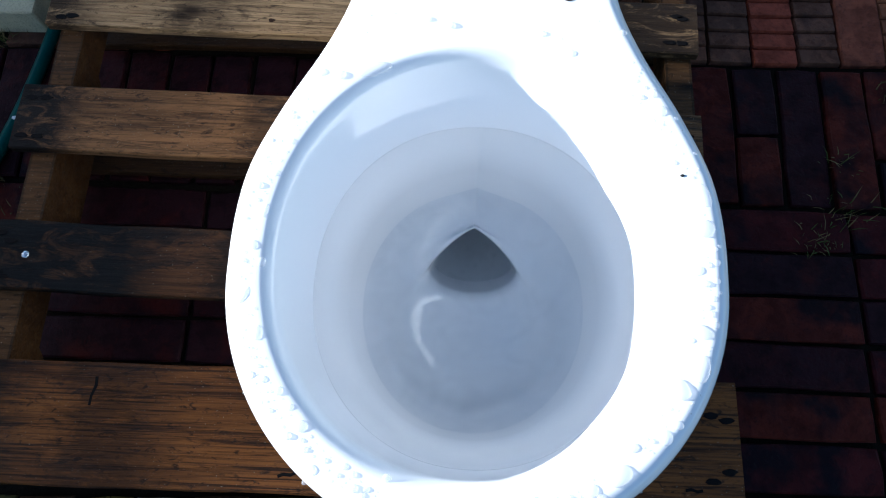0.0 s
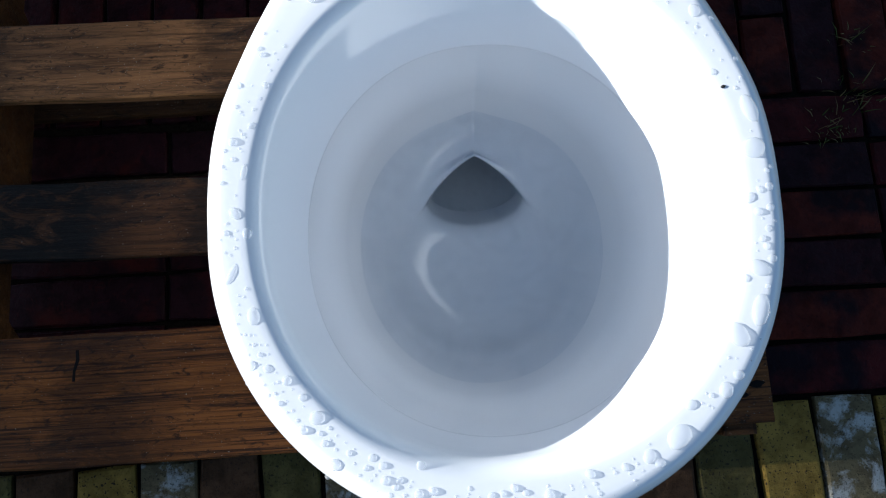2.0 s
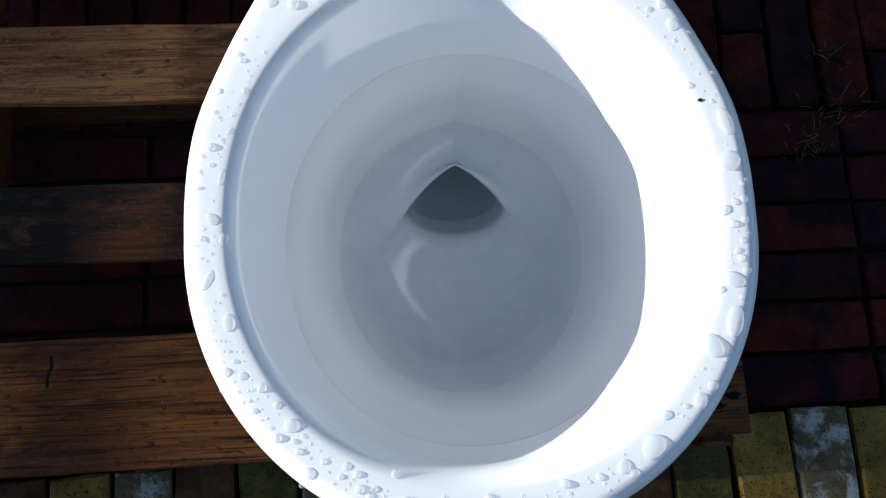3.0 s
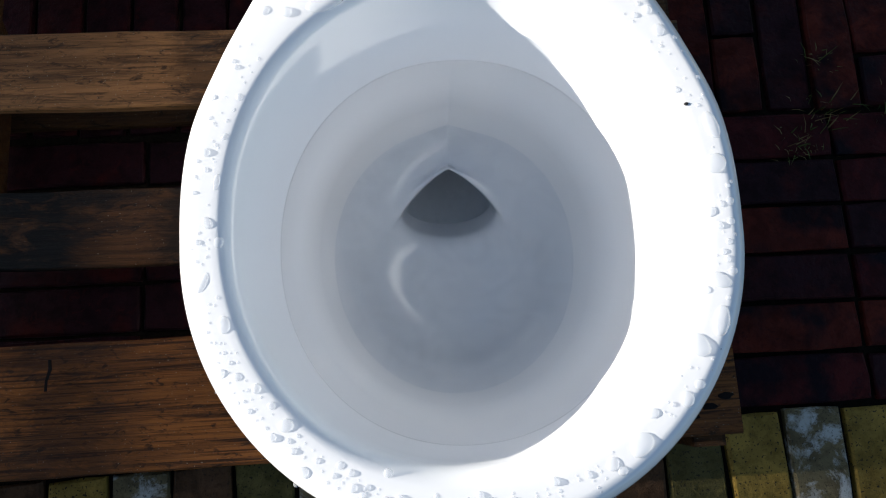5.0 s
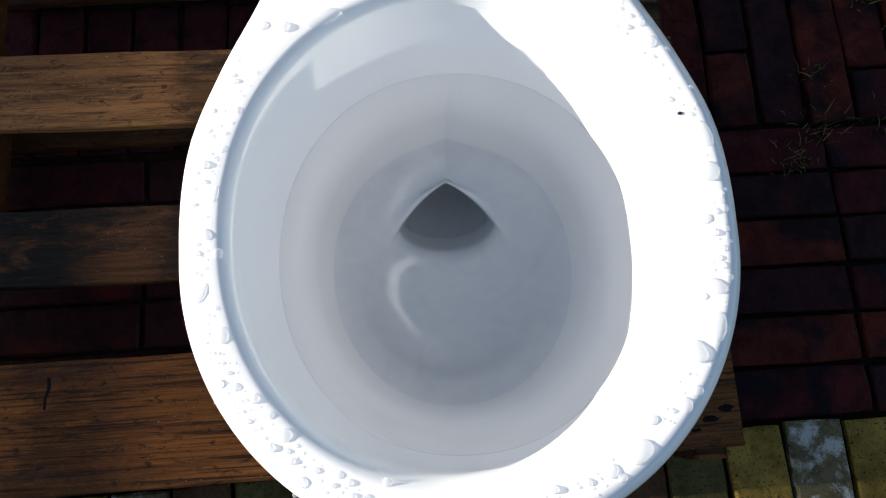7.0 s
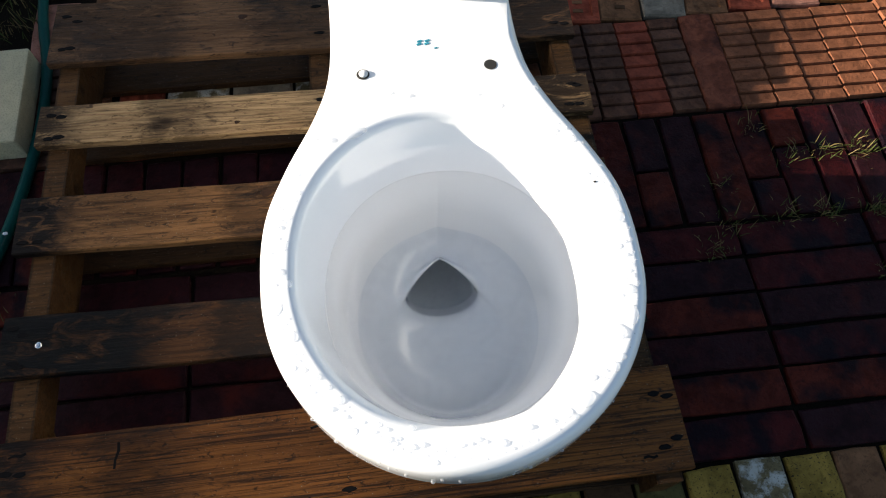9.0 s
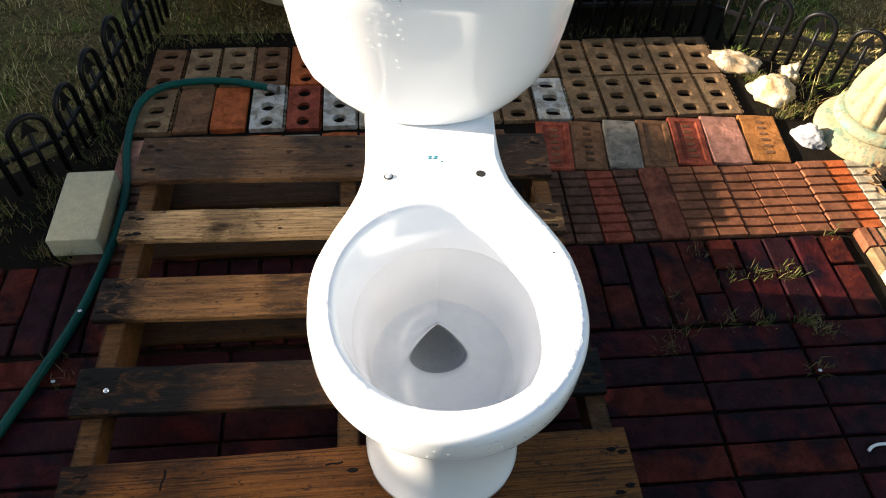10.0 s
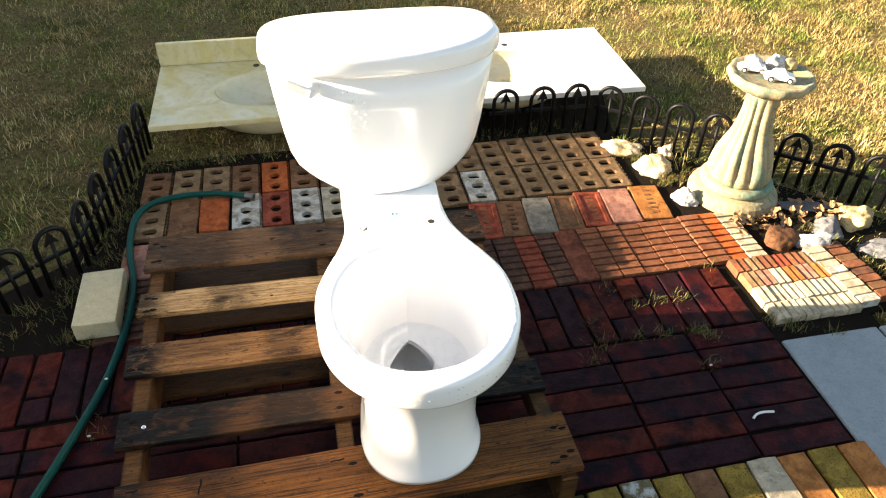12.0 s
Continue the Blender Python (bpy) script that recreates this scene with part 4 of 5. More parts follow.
# ---------------------------------------------------------------- garden fence
def fence_bay(x, y, turn, pitch, sink=0.0):
    """One hooped bay: an arch, a rail and a spear between."""
    t = tagged(thing("fence_bay", x, y, -0.02 - sink, turn), "short black iron garden edging bay, hoop over an arrow-tipped picket", "garden fence", "garden edging fence")
    r = pitch * 0.36
    arch = [(-r, 0, 0)] + [(-r * math.cos(math.pi * k / 10), 0, 0.158 + r * math.sin(math.pi * k / 10)) for k in range(11)] + [(r, 0, 0)]
    part("hoop", tube(arch, 0.0078, 8), IRON, t, smooth=True)
    part("rail", box_bm(pitch, 0.010, 0.014, 0.002, (0, 0.0, 0.104)), IRON, t)
    sp = tube([(0, 0, 0), (0, 0, 0.16)], 0.0058, 8)
    part("picket", sp, IRON, t, smooth=True)
    ar = bmesh.new()
    prof = [(0, 0.196), (0.021, 0.152), (0.008, 0.158), (-0.008, 0.158), (-0.021, 0.152)]
    f = [ar.verts.new((px, -0.004, pz)) for px, pz in prof]
    g = [ar.verts.new((px, 0.004, pz)) for px, pz in prof]
    ar.faces.new(f)
    ar.faces.new(g[::-1])
    for i in range(5):
        j = (i + 1) % 5
        ar.faces.new((f[i], g[i], g[j], f[j]))
    bmesh.ops.recalc_face_normals(ar, faces=ar.faces)
    part("arrow_tip", ar, IRON, t)
    return t


PITCH = 0.138
first = None
for (xa, ya), (xb, yb) in (((-0.7, 0.602), (-0.216, 1.012)), ((-0.216, 1.012), (-0.095, 1.74)), ((0.742, 1.566), (1.608, 1.563)), ((1.608, 1.563), (2.85, 0.502))):
    ln = math.hypot(xb - xa, yb - ya)
    cnt = max(1, round(ln / PITCH))
    turn = math.degrees(math.atan2(yb - ya, xb - xa))
    for k in range(cnt):
        u = (k + 0.5) / cnt
        px, py = lerp(xa, xb, u), lerp(ya, yb, u)
        if first is None:
            first = fence_bay(px, py, turn, ln / cnt)
        else:
            c = copy_thing(first, pose(px, py, -0.02, 0, random.uniform(-1.5, 1.5), turn))

# ---------------------------------------------------------------- bird bath and what lies on it
BX, BY = 1.950, 1.045
bath = tagged(thing("bird_bath", BX, BY, -0.03), "cast concrete bird bath pedestal with a faded green wash", "bird bath")


def folds(a, z):
    k = min(max((z - 0.10) / 0.05, 0), 1) * min(max((0.42 - z) / 0.05, 0), 1)
    w = a + 0.10 * math.sin(3 * a + 5 * z) + 0.8 * z
    return 1 - 0.21 * k * (1 - abs(math.sin(6 * w)) ** 0.55) + 0.05 * k * math.sin(5 * w + 1)


part("plinth", lathe([(0.0, 0), (0.143, 0), (0.152, 0.010), (0.155, 0.028), (0.149, 0.046), (0.135, 0.058), (0.116, 0.066)], 40), BATH, bath, smooth=False)
part("band", lathe([(0.112, 0.064), (0.122, 0.072), (0.124, 0.086), (0.115, 0.098), (0.100, 0.100)], 40), BATH_GREEN, bath, "faded teal painted moulding", True)
part("column", lathe([(0.100, 0.098), (0.108, 0.112), (0.107, 0.14), (0.101, 0.175), (0.089, 0.21), (0.075, 0.245), (0.064, 0.28), (0.057, 0.315), (0.053, 0.35), (0.053, 0.385), (0.056, 0.410), (0.064, 0.436)], 216, folds), BATH, bath, smooth=True)
part("dish", lathe([(0.060, 0.418), (0.086, 0.434), (0.112, 0.445), (0.127, 0.457), (0.1335, 0.470), (0.1325, 0.480), (0.128, 0.4855), (0.120, 0.4855), (0.112, 0.482), (0.0, 0.481)], 56, lambda a, z: 1 + 0.022 * math.sin(13 * a + 0.6 * math.sin(2 * a))), BATH, bath, smooth=True)

DISH = 0.4545


def toy_car(x, y, turn, s=1.0):
    t = tagged(thing("toy_car", x, y, DISH, turn), "small white toy car parked on the bird bath dish", "toy car", "toy cars on the bird bath")
    t.matrix_basis = t.matrix_basis @ Matrix.Diagonal((s, s, s, 1))
    bm = bmesh.new()
    sec = [(-0.040, 0.010, 0.016), (-0.037, 0.017, 0.018), (-0.022, 0.020, 0.019), (-0.014, 0.029, 0.016), (0.010, 0.030, 0.016), (0.020, 0.021, 0.019), (0.036, 0.017, 0.018), (0.041, 0.010, 0.015)]
    loft(bm, [[(px, -w, 0.006), (px, w, 0.006), (px, w, 0.013), (px, w * 0.8, h), (px, -w * 0.8, h), (px, -w, 0.013)] for px, h, w in sec], True, True)
    bmesh.ops.recalc_face_normals(bm, faces=bm.faces)
    part("body", bm, CHALK, t)
    for wx in (-0.025, 0.025):
        for wy in (-0.0185, 0.0185):
            w = part("wheel", lathe([(0.0, -0.003), (0.0075, -0.003), (0.008, 0.0), (0.0075, 0.003), (0.0, 0.003)], 14), NEAR_BLACK, t)
            w.matrix_basis = pose(wx, wy, 0.008, 90, 0, 0)
            hub = part("hub_cap", lathe([(0.0, -0.0038), (0.0045, -0.0038), (0.0045, 0.0038), (0.0, 0.0038)], 10), CHALK, w)
    for px, tilt in ((0.0158, 38), (-0.0185, -35)):
        g = part("windscreen", box_bm(0.0012, 0.027, 0.0095, 0), NEAR_BLACK, t)
        g.matrix_basis = pose(px + 0.001, 0, 0.020, 0, -tilt, 0)
    return t


car = toy_car(BX - 0.010, BY - 0.052, -24, 1.12)
copy_thing(car, pose(BX - 0.060, BY + 0.022, DISH, 0, 0, 158) @ Matrix.Diagonal((0.95, 0.95, 0.95, 1)))


def rock(x, y, z, sx, sy, sz, material, label, seed, turn=0, crag=0.30, edge=14):
    bm = bmesh.new()
    bmesh.ops.create_icosphere(bm, subdivisions=4, radius=1)
    o = Vector((seed * 7.3, seed * 3.1, seed))
    r = random.Random(seed * 17)
    planes = []
    for _ in range(13):
        a, c = r.uniform(0, 2 * math.pi), r.uniform(-0.5, 1.0)
        s = math.sqrt(1 - c * c)
        planes.append((Vector((s * math.cos(a), s * math.sin(a), c)), r.uniform(0.70, 1.0)))
    for v in bm.verts:
        d = sum((max(nv.dot(v.co), 0) / h) ** edge for nv, h in planes) ** (-1 / edge)
        d = min(d, 1.25) * (1 + crag * 0.4 * noise.noise(v.co * 2.2 + o) + crag * 0.16 * noise.noise(v.co * 5 + o) + crag * 0.10 * noise.noise(v.co * 13 + o))
        v.co = Vector((v.co.x * d * sx, v.co.y * d * sy, max(v.co.z * d, -0.35) * sz))
    t = tagged(obj("rock", bm, material, smooth=True), label, "rock")
    t.matrix_basis = pose(x, y, z + 0.3 * sz, 0, 0, turn)
    return t


rock(BX + 0.030, BY + 0.035, DISH, 0.040, 0.028, 0.036, ST_WHITE, "white stone lying on the bird bath dish", 1)
rock(BX + 0.072, BY + 0.020, DISH, 0.028, 0.024, 0.026, ST_TAN, "small brown stone lying on the bird bath dish", 2)
rock(BX - 0.03, BY + 0.06, DISH, 0.034, 0.024, 0.02, ST_WHITE, "white stone lying on the bird bath dish", 12)
ROCKS = [
    (1.667, 1.378, 0.085, 0.060, 0.040, ST_CREAM, "pale cream quartz rock beside the cored bricks", 3, -30),
    (1.745, 1.248, 0.078, 0.070, 0.052, ST_CREAM, "sunlit cream quartz rock in the grass", 4, -25),
    (1.823, 1.323, 0.04, 0.035, 0.035, ST_CREAM, "small pale rock in the grass", 5, 10),
    (1.764, 1.028, 0.042, 0.055, 0.042, ST_WHITE, "craggy white limestone rock by the bricks", 6, 20),
    (1.959, 0.755, 0.070, 0.055, 0.052, ST_RUST, "rounded rust-brown rock beside the bird bath", 7, 0),
    (2.067, 0.721, 0.042, 0.065, 0.048, ST_WHITE, "craggy white limestone rock among leaves", 8, 60),
    (2.15, 0.779, 0.060, 0.050, 0.045, ST_GREY, "grey slate rock among fallen leaves", 9, 15),
    (2.285, 0.819, 0.095, 0.065, 0.060, ST_TAN, "large tan sandstone rock", 10, 25),
    (2.275, 0.66, 0.090, 0.060, 0.030, ST_GREY, "flat grey rock beside the patio edge", 11, -10),
    (2.165, 0.922, 0.10, 0.035, 0.02, ST_GREY, "flat grey rock behind the bird bath", 13, -20),
]
for x, y, sx, sy, sz, m, label, seed, turn in ROCKS:
    rock(x, y, -0.02, sx * 0.9, sy * 0.9, sz * 0.92, m, label, seed, turn, 0.30 if m is ST_RUST else 0.65, 7 if m is ST_RUST else 26)

bm = bmesh.new()
for k in range(70):
    x, y = rnd.uniform(1.84, 2.28), rnd.uniform(0.81, 0.95)
    if math.hypot(x - BX, y - BY) < 0.16:
        continue
    lf = bmesh.new()
    bmesh.ops.create_grid(lf, x_segments=2, y_segments=2, size=1)
    for v in lf.verts:
        v.co = Vector((v.co.x * 0.016, v.co.y * 0.010 * (1 - 0.5 * abs(v.co.x)), 0.004 * v.co.x ** 2 + 0.003 * v.co.y ** 2))
    merge(bm, lf, pose(x, y, rnd.uniform(-0.005, 0.02), rnd.uniform(-30, 30), rnd.uniform(-30, 30), rnd.uniform(0, 360)))
tagged(obj("dry_leaves", bm, LEAF), "drift of dry brown fallen leaves among the rocks", "fallen leaves", kind="stuff")

# ---------------------------------------------------------------- block, hose, bits
bm = box_bm(0.113, 0.220, 0.056, 0.004, (0, 0, 0), 2, 0.0012)
blk = tagged(obj("stone_block", bm, BLOCK), "pale weathered limestone paving block beside the hose", "stone block")
blk.matrix_basis = pose(-0.135, 0.815, -0.003, 0, 0, 1)

HOSE_PTS = [(0.264, 1.282, 0.016), (0.158, 1.32, 0.016), (0.047, 1.328, 0.014), (-0.049, 1.307, 0.012), (-0.094, 1.246, 0.010), (-0.1, 1.142, 0.010), (-0.088, 1.027, 0.010), (-0.064, 0.922, 0.010), (-0.055, 0.798, 0.010), (-0.066, 0.654, 0.010), (-0.09, 0.511, 0.010), (-0.133, 0.379, 0.010), (-0.185, 0.228, 0.010), (-0.257, 0.049, 0.010), (-0.358, -0.168, 0.010), (-0.449, -0.461, 0.010)]
hose = tagged(thing("garden_hose", 0, 0, 0), "green rubber garden hose lying across the bricks", "garden hose")
part("pipe", tube(HOSE_PTS, 0.0102, 12, 2), HOSE, hose, smooth=True)
cb = lathe([(0.0, 0), (0.0105, 0), (0.0118, 0.003), (0.0118, 0.016), (0.0105, 0.019), (0.0125, 0.021), (0.0125, 0.031), (0.009, 0.032), (0.0, 0.030)], 18)
cpl = part("coupling", cb, BRASS, hose, "dull metal hose coupling")
cpl.matrix_basis = look((0.257, 1.285, 0.016), (0.028, 1.383, 0.016))
chip = tagged(obj("plastic_strip", tube([(-0.032, 0.012, 0.004), (-0.02, 0.02, 0.005), (0.0, 0.022, 0.006), (0.03, 0.016, 0.005)], 0.0032, 6, 2), CHALK, smooth=True), "curved scrap of white plastic on the bricks", "scrap")
chip.matrix_basis = pose(1.528, 0.11, 0.0, 0, 0, 4)
for sx, sy in ((-0.105, 0.373), (-0.083, 0.531), (1.476, 0.302)):
    fb = bmesh.new()
    bmesh.ops.create_icosphere(fb, subdivisions=1, radius=0.0045)
    bmesh.ops.scale(fb, vec=(1.2, 0.8, 0.4), verts=fb.verts)
    f = tagged(obj("paint_flake", fb, CHALK), "tiny white paint flake on the bricks", "flake")
    f.matrix_basis = pose(sx, sy, 0.021 if -0.1 < sx < 0 and sy > 0.45 else 0.002)

# ---------------------------------------------------------------- bricks of the patio
def mesh_of(name, bm, material):
    me = bpy.data.meshes.new(name)
    bm.to_mesh(me)
    bm.free()
    me.materials.append(material)
    return me


MESHES = {}


def worn_top(bm, amount, seed):
    for v in bm.verts:
        v.co += noise.noise_vector(v.co * 25 + Vector((seed, seed * 2, 0))) * amount


def solid_brick(w, h, d, seed):
    """Brick with chipped corners and uneven edges."""
    r = random.Random(seed)
    bm = bmesh.new()
    e = min(0.0034, 0.045 * min(w, h))
    out = []
    for (xa, ya), (xb, yb) in (((-1, -1), (1, -1)), ((1, -1), (1, 1)), ((1, 1), (-1, 1)), ((-1, 1), (-1, -1))):
        long_side = (abs(xb - xa) * w + abs(yb - ya) * h) / 2
        k = 4 if long_side > 0.12 else 2
        for i in range(k):
            t = (i + (0.02 if i == 0 else r.uniform(-0.2, 0.2))) / k
            x, y = lerp(xa, xb, t) * w / 2, lerp(ya, yb, t) * h / 2
            q = r.uniform(-0.5, 0.5) * e if i else -r.uniform(0.0, 0.5) * e
            out.append((x + q * (x / (w / 2)), y + q * (y / (h / 2))))
    def shrink(b, z):
        return [(x * (1 - 2 * b * r.uniform(0.6, 1.6) / w), y * (1 - 2 * b * r.uniform(0.6, 1.6) / h), z + r.uniform(-0.0006, 0.0006)) for x, y in out]
    loft(bm, [[(x, y, -d) for x, y in out], [(x, y, -e * 0.9) for x, y in out], shrink(e * 0.9, 0.0)], False, True)
    bmesh.ops.recalc_face_normals(bm, faces=bm.faces)
    return bm


def ribbed_brick(w, h, d, ribs, seed):
    """Face with cross ribs; each rib slopes a little to the next."""
    bm = bmesh.new()
    prof = [(-h / 2, -d)]
    for i in range(ribs):
        y0, y1 = -h / 2 + h * i / ribs, -h / 2 + h * (i + 1) / ribs
        prof += [(y0 + 0.0008, -0.005), (y0 + 0.0022, 0.0022), (y1 - 0.0028, -0.0010), (y1 - 0.0010, -0.005)]
    prof += [(h / 2, -d)]
    a = [bm.verts.new((-w / 2 + 0.0015, y, z)) for y, z in prof]
    b = [bm.verts.new((w / 2 - 0.0015, y, z)) for y, z in prof]
    for i in range(len(prof) - 1):
        bm.faces.new((a[i], b[i], b[i + 1], a[i + 1]))
    a2 = [bm.verts.new((-w / 2, y, min(z - 0.004, -0.004))) for y, z in prof]
    b2 = [bm.verts.new((w / 2, y, min(z - 0.004, -0.004))) for y, z in prof]
    for i in range(len(prof) - 1):
        bm.faces.new((a2[i], a[i], a[i + 1], a2[i + 1]))
        bm.faces.new((b[i], b2[i], b2[i + 1], b[i + 1]))
    bm.faces.new(a2[::-1])
    bm.faces.new(b2)
    bmesh.ops.recalc_face_normals(bm, faces=bm.faces)
    worn_top(bm, 0.0010, seed)
    return bm


def cored_brick(w, h, d, holes, round_hole, seed):
    """Brick with three cores through it and a combed long edge."""
    bm = bmesh.new()
    n = 12 if round_hole else 16
    hr_x, hr_y = (0.0185, 0.0185) if round_hole else (0.0225, 0.0155)
    step = h / holes
    for i in range(holes):
        cy = -h / 2 + step * (i + 0.5)
        loop = []
        for k in range(n):
            a = 2 * math.pi * (k + 0.5) / n
            c, s = math.cos(a), math.sin(a)
            pw = 2 if round_hole else 3.2
            q = (abs(c) ** pw + abs(s) ** pw) ** (-1 / pw)
            loop.append((q * c * hr_x, cy + q * s * hr_y))
        rim = []
        for x, y in loop:
            dx, dy = x, y - cy
            q = min((w / 2) / max(abs(dx), 1e-6), (step / 2) / max(abs(dy), 1e-6))
            rim.append((dx * q, cy + dy * q))
        for cxn, cyn in ((-1, -1), (1, -1), (1, 1), (-1, 1)):
            j = min(range(n), key=lambda t: math.hypot(rim[t][0] - cxn * w / 2, rim[t][1] - cy - cyn * step / 2))
            rim[j] = (cxn * w / 2, cy + cyn * step / 2)
        loft(bm, [[(x, y, -d * 0.7) for x, y in loop], [(x, y, 0.0) for x, y in loop], [(x, y, 0.0) for x, y in rim]], True)
    o = [(-w / 2, -h / 2)]
    teeth = 9
    o = [(-w / 2, -h / 2), (w / 2, -h / 2)]
    for i in range(teeth):
        y0 = -h / 2 + h * i / teeth
        o += [(w / 2 + 0.0065, y0 + h / teeth * 0.3), (w / 2 + 0.0065, y0 + h / teeth * 0.6), (w / 2, y0 + h / teeth * 0.85)]
    o += [(w / 2, h / 2), (-w / 2, h / 2)]
    loft(bm, [[(x, y, 0.0) for x, y in o], [(x, y, -d) for x, y in o]])
    bmesh.ops.recalc_face_normals(bm, faces=bm.faces)
    bmesh.ops.remove_doubles(bm, verts=bm.verts, dist=0.0002)
    worn_top(bm, 0.0008, seed)
    return bm


def framed_brick(w, h, d, seed):
    """Brick with a shallow recessed panel."""
    bm = bmesh.new()
    def rc(i, z):
        return [(-w / 2 + i, -h / 2 + i, z), (w / 2 - i, -h / 2 + i, z), (w / 2 - i, h / 2 - i, z), (-w / 2 + i, h / 2 - i, z)]
    loft(bm, [rc(0, -d), rc(0, -0.004), rc(0.003, 0.0), rc(0.016, 0.0), rc(0.019, -0.005)], False, True)
    bmesh.ops.recalc_face_normals(bm, faces=bm.faces)
    worn_top(bm, 0.0012, seed)
    return bm


def brick(kind, material, w, h, x, y, z=0.0, turn=0.0, wobble=1.0):
    """Lay one brick, centred at x, y with its top at z."""
    variant = random.randrange(4)
    key = (kind, material.name, round(w, 3), round(h, 3), variant)
    if key not in MESHES:
        d = 0.05
        s = variant * 3.3 + len(MESHES)
        if kind == "solid":
            bm = solid_brick(w, h, d, s)
        elif kind == "ribbed":
            bm = ribbed_brick(w, h, d, 8, s)
        elif kind == "slat":
            bm = ribbed_brick(w, h, d, 2, s)
        elif kind == "cored":
            bm = cored_brick(w, h, d, 3, False, s)
        elif kind == "round":
            bm = cored_brick(w, h, d, 3, True, s)
        else:
            bm = framed_brick(w, h, d, s)
        MESHES[key] = mesh_of("brick", bm, material)
    b = new("brick", MESHES[key])
    b.parent = pavement
    b.matrix_basis = pose(x + random.uniform(-1, 1) * 0.0015, y + random.uniform(-1, 1) * 0.0015, z + random.uniform(-0.003, 0.0015), random.uniform(-0.6, 0.6) * wobble, random.uniform(-0.6, 0.6) * wobble, turn + random.uniform(-0.7, 0.7) * wobble)
    return b


# dark red pavers: stacked courses across, then a band laid lengthwise
RW, RL = 0.0690, 0.245
for r in range(6):
    for c in range(-4, 7):
        x = 1.220 + (c - 4) * RL + RL / 2
        if x - RL / 2 > 1.70 or x < -0.85:
            continue
        # below the pallet every paver is blackish: its shade put into the colour
        brick("solid", BLACKRED if 0 < x < 0.9 else random.choice((RED, REDLIT, RED, RED, BLACKRED) if x > 0.9 else (RED, REDLIT, BLACKRED)), RL - 0.0055, RW - 0.0062, x, 0.016 + RW * (r + 0.5))
for c in range(-13, 25):
    x = 1.308 + (c - 18) * 0.0708
    if not -0.75 < x < 1.73:
        continue
    y0, y1 = (0.432, 0.677) if x > 0.9 else (0.436, 0.676)
    cuts = [y0, y0 + 0.245 * random.choice((0.34, 0.5, 0.62)), y1] if random.random() < (0.6 if x > 0.6 else 0.12) else [y0, y1]
    for ya, yb in zip(cuts, cuts[1:]):
        # under the deck the blackish clay again paints in the pallet's shade
        brick("solid", BLACKRED if 0 < x < 0.93 else random.choice((RED, REDLIT, REDLIT, RED, BLACKRED) if x > 0.9 else (RED, REDLIT, BLACKRED)), 0.0645, round(yb - ya - 0.006, 3), x, (ya + yb) / 2)
# front course of mixed yellow bricks
FRONT = [PAINTED, DARKBROWN, OLIVE, PAINTED, YELLOW, DARKBROWN, OLIVE, YELLOW, DARKBROWN, OLIVE, YELLOW, PAINTED, YELLOW, BROWN, YELLOW, CREAM, AMBER, YELLOW, AMBER]
for i in range(-8, 19):
    front_y, front_turn = (0.015, 0.0) if i > 10 else (0.015 - 0.0035 * (11 - i), 2.2)
    m = FRONT[i] if i >= 0 else (OLIVE, DARKBROWN, YELLOW)[i % 3]
    brick("solid", m, 0.0755, 0.190, 0.208 + 0.0804 * i + 0.040, front_y - 0.097, turn=front_turn)
    brick("solid", (OLIVE, DARKBROWN, YELLOW, BROWN)[i % 4], 0.0755, 0.190, 0.208 + 0.0804 * i + 0.040, front_y - 0.292, turn=front_turn)
# ribbed bricks
RIB = [(0.960, 0.069, RIDGE_DARK), (1.029, 0.071, RIDGE_DARK), (1.100, 0.073, SCARLET), (1.173, 0.067, RIDGE_DARK), (1.240, 0.074, BURNT)] + [(1.314 + 0.0733 * i, 0.0733, RIDGE) for i in range(6)] + [(1.754, 0.064, ORANGE), (1.818, 0.066, CREAM)]
for x, w, m in RIB:
    brick("ribbed" if m is not BURNT else "solid", m, w - 0.003, 0.247, x + w / 2, 0.806 + 0.03 * max(0, x - 1.5), 0.001)
for i in range(-1, 2):
    brick("ribbed", RIDGE_DARK, 0.0675, 0.245, -0.045 + 0.0707 * i, 0.803)
brick("solid", SCARLET, 0.088, 0.190, 0.122, 0.780)
for i, m in enumerate((PAINTED, GREY, PAINTED, GREY, BROWN, RIDGE_DARK)):
    brick("solid", m, 0.120, 0.195, 0.234 + 0.1265 * i, 0.800)
# stamped row: one recessed panel brick here and there, worn marks as plain bars
STAMP = [(1.039, SCARLET, "framed"), (1.132, BROWN, "solid"), (1.225, GREY, "solid"), (1.321, BROWN, "framed"), (1.417, SCARLET, "framed"), (1.519, PINK, "solid"), (1.630, AMBER, "solid")]
for i, (x, m, kind) in enumerate(STAMP):
    b = brick(kind, m, 0.106 if x > 1.5 else 0.092, 0.192, x, 1.026 + 0.03 * max(0, x - 1.3), 0.003, -6)
    if i in (0, 1, 4, 6):
        for k in range(6):
            mb = box_bm(0.022, 0.010, 0.0012, 0.0003)
            s = part("stamped_mark", mb, BROWN if i != 1 else DARKBROWN, b, "worn stamped bar")
            s.matrix_basis = pose(0.0, -0.062 + 0.025 * k, 0.0005 if kind == "solid" else -0.0048)
for i in range(9):
    brick("solid", (BROWN, BROWN, ORANGE, GREY, ORANGE, SCARLET, ORANGE, SCARLET, BROWN)[i], 0.097, 0.165, 0.055 + 0.101 * i, 1.025, -0.002)
brick("solid", PINK, 0.090, 0.165, -0.070, 1.015, 0.0)
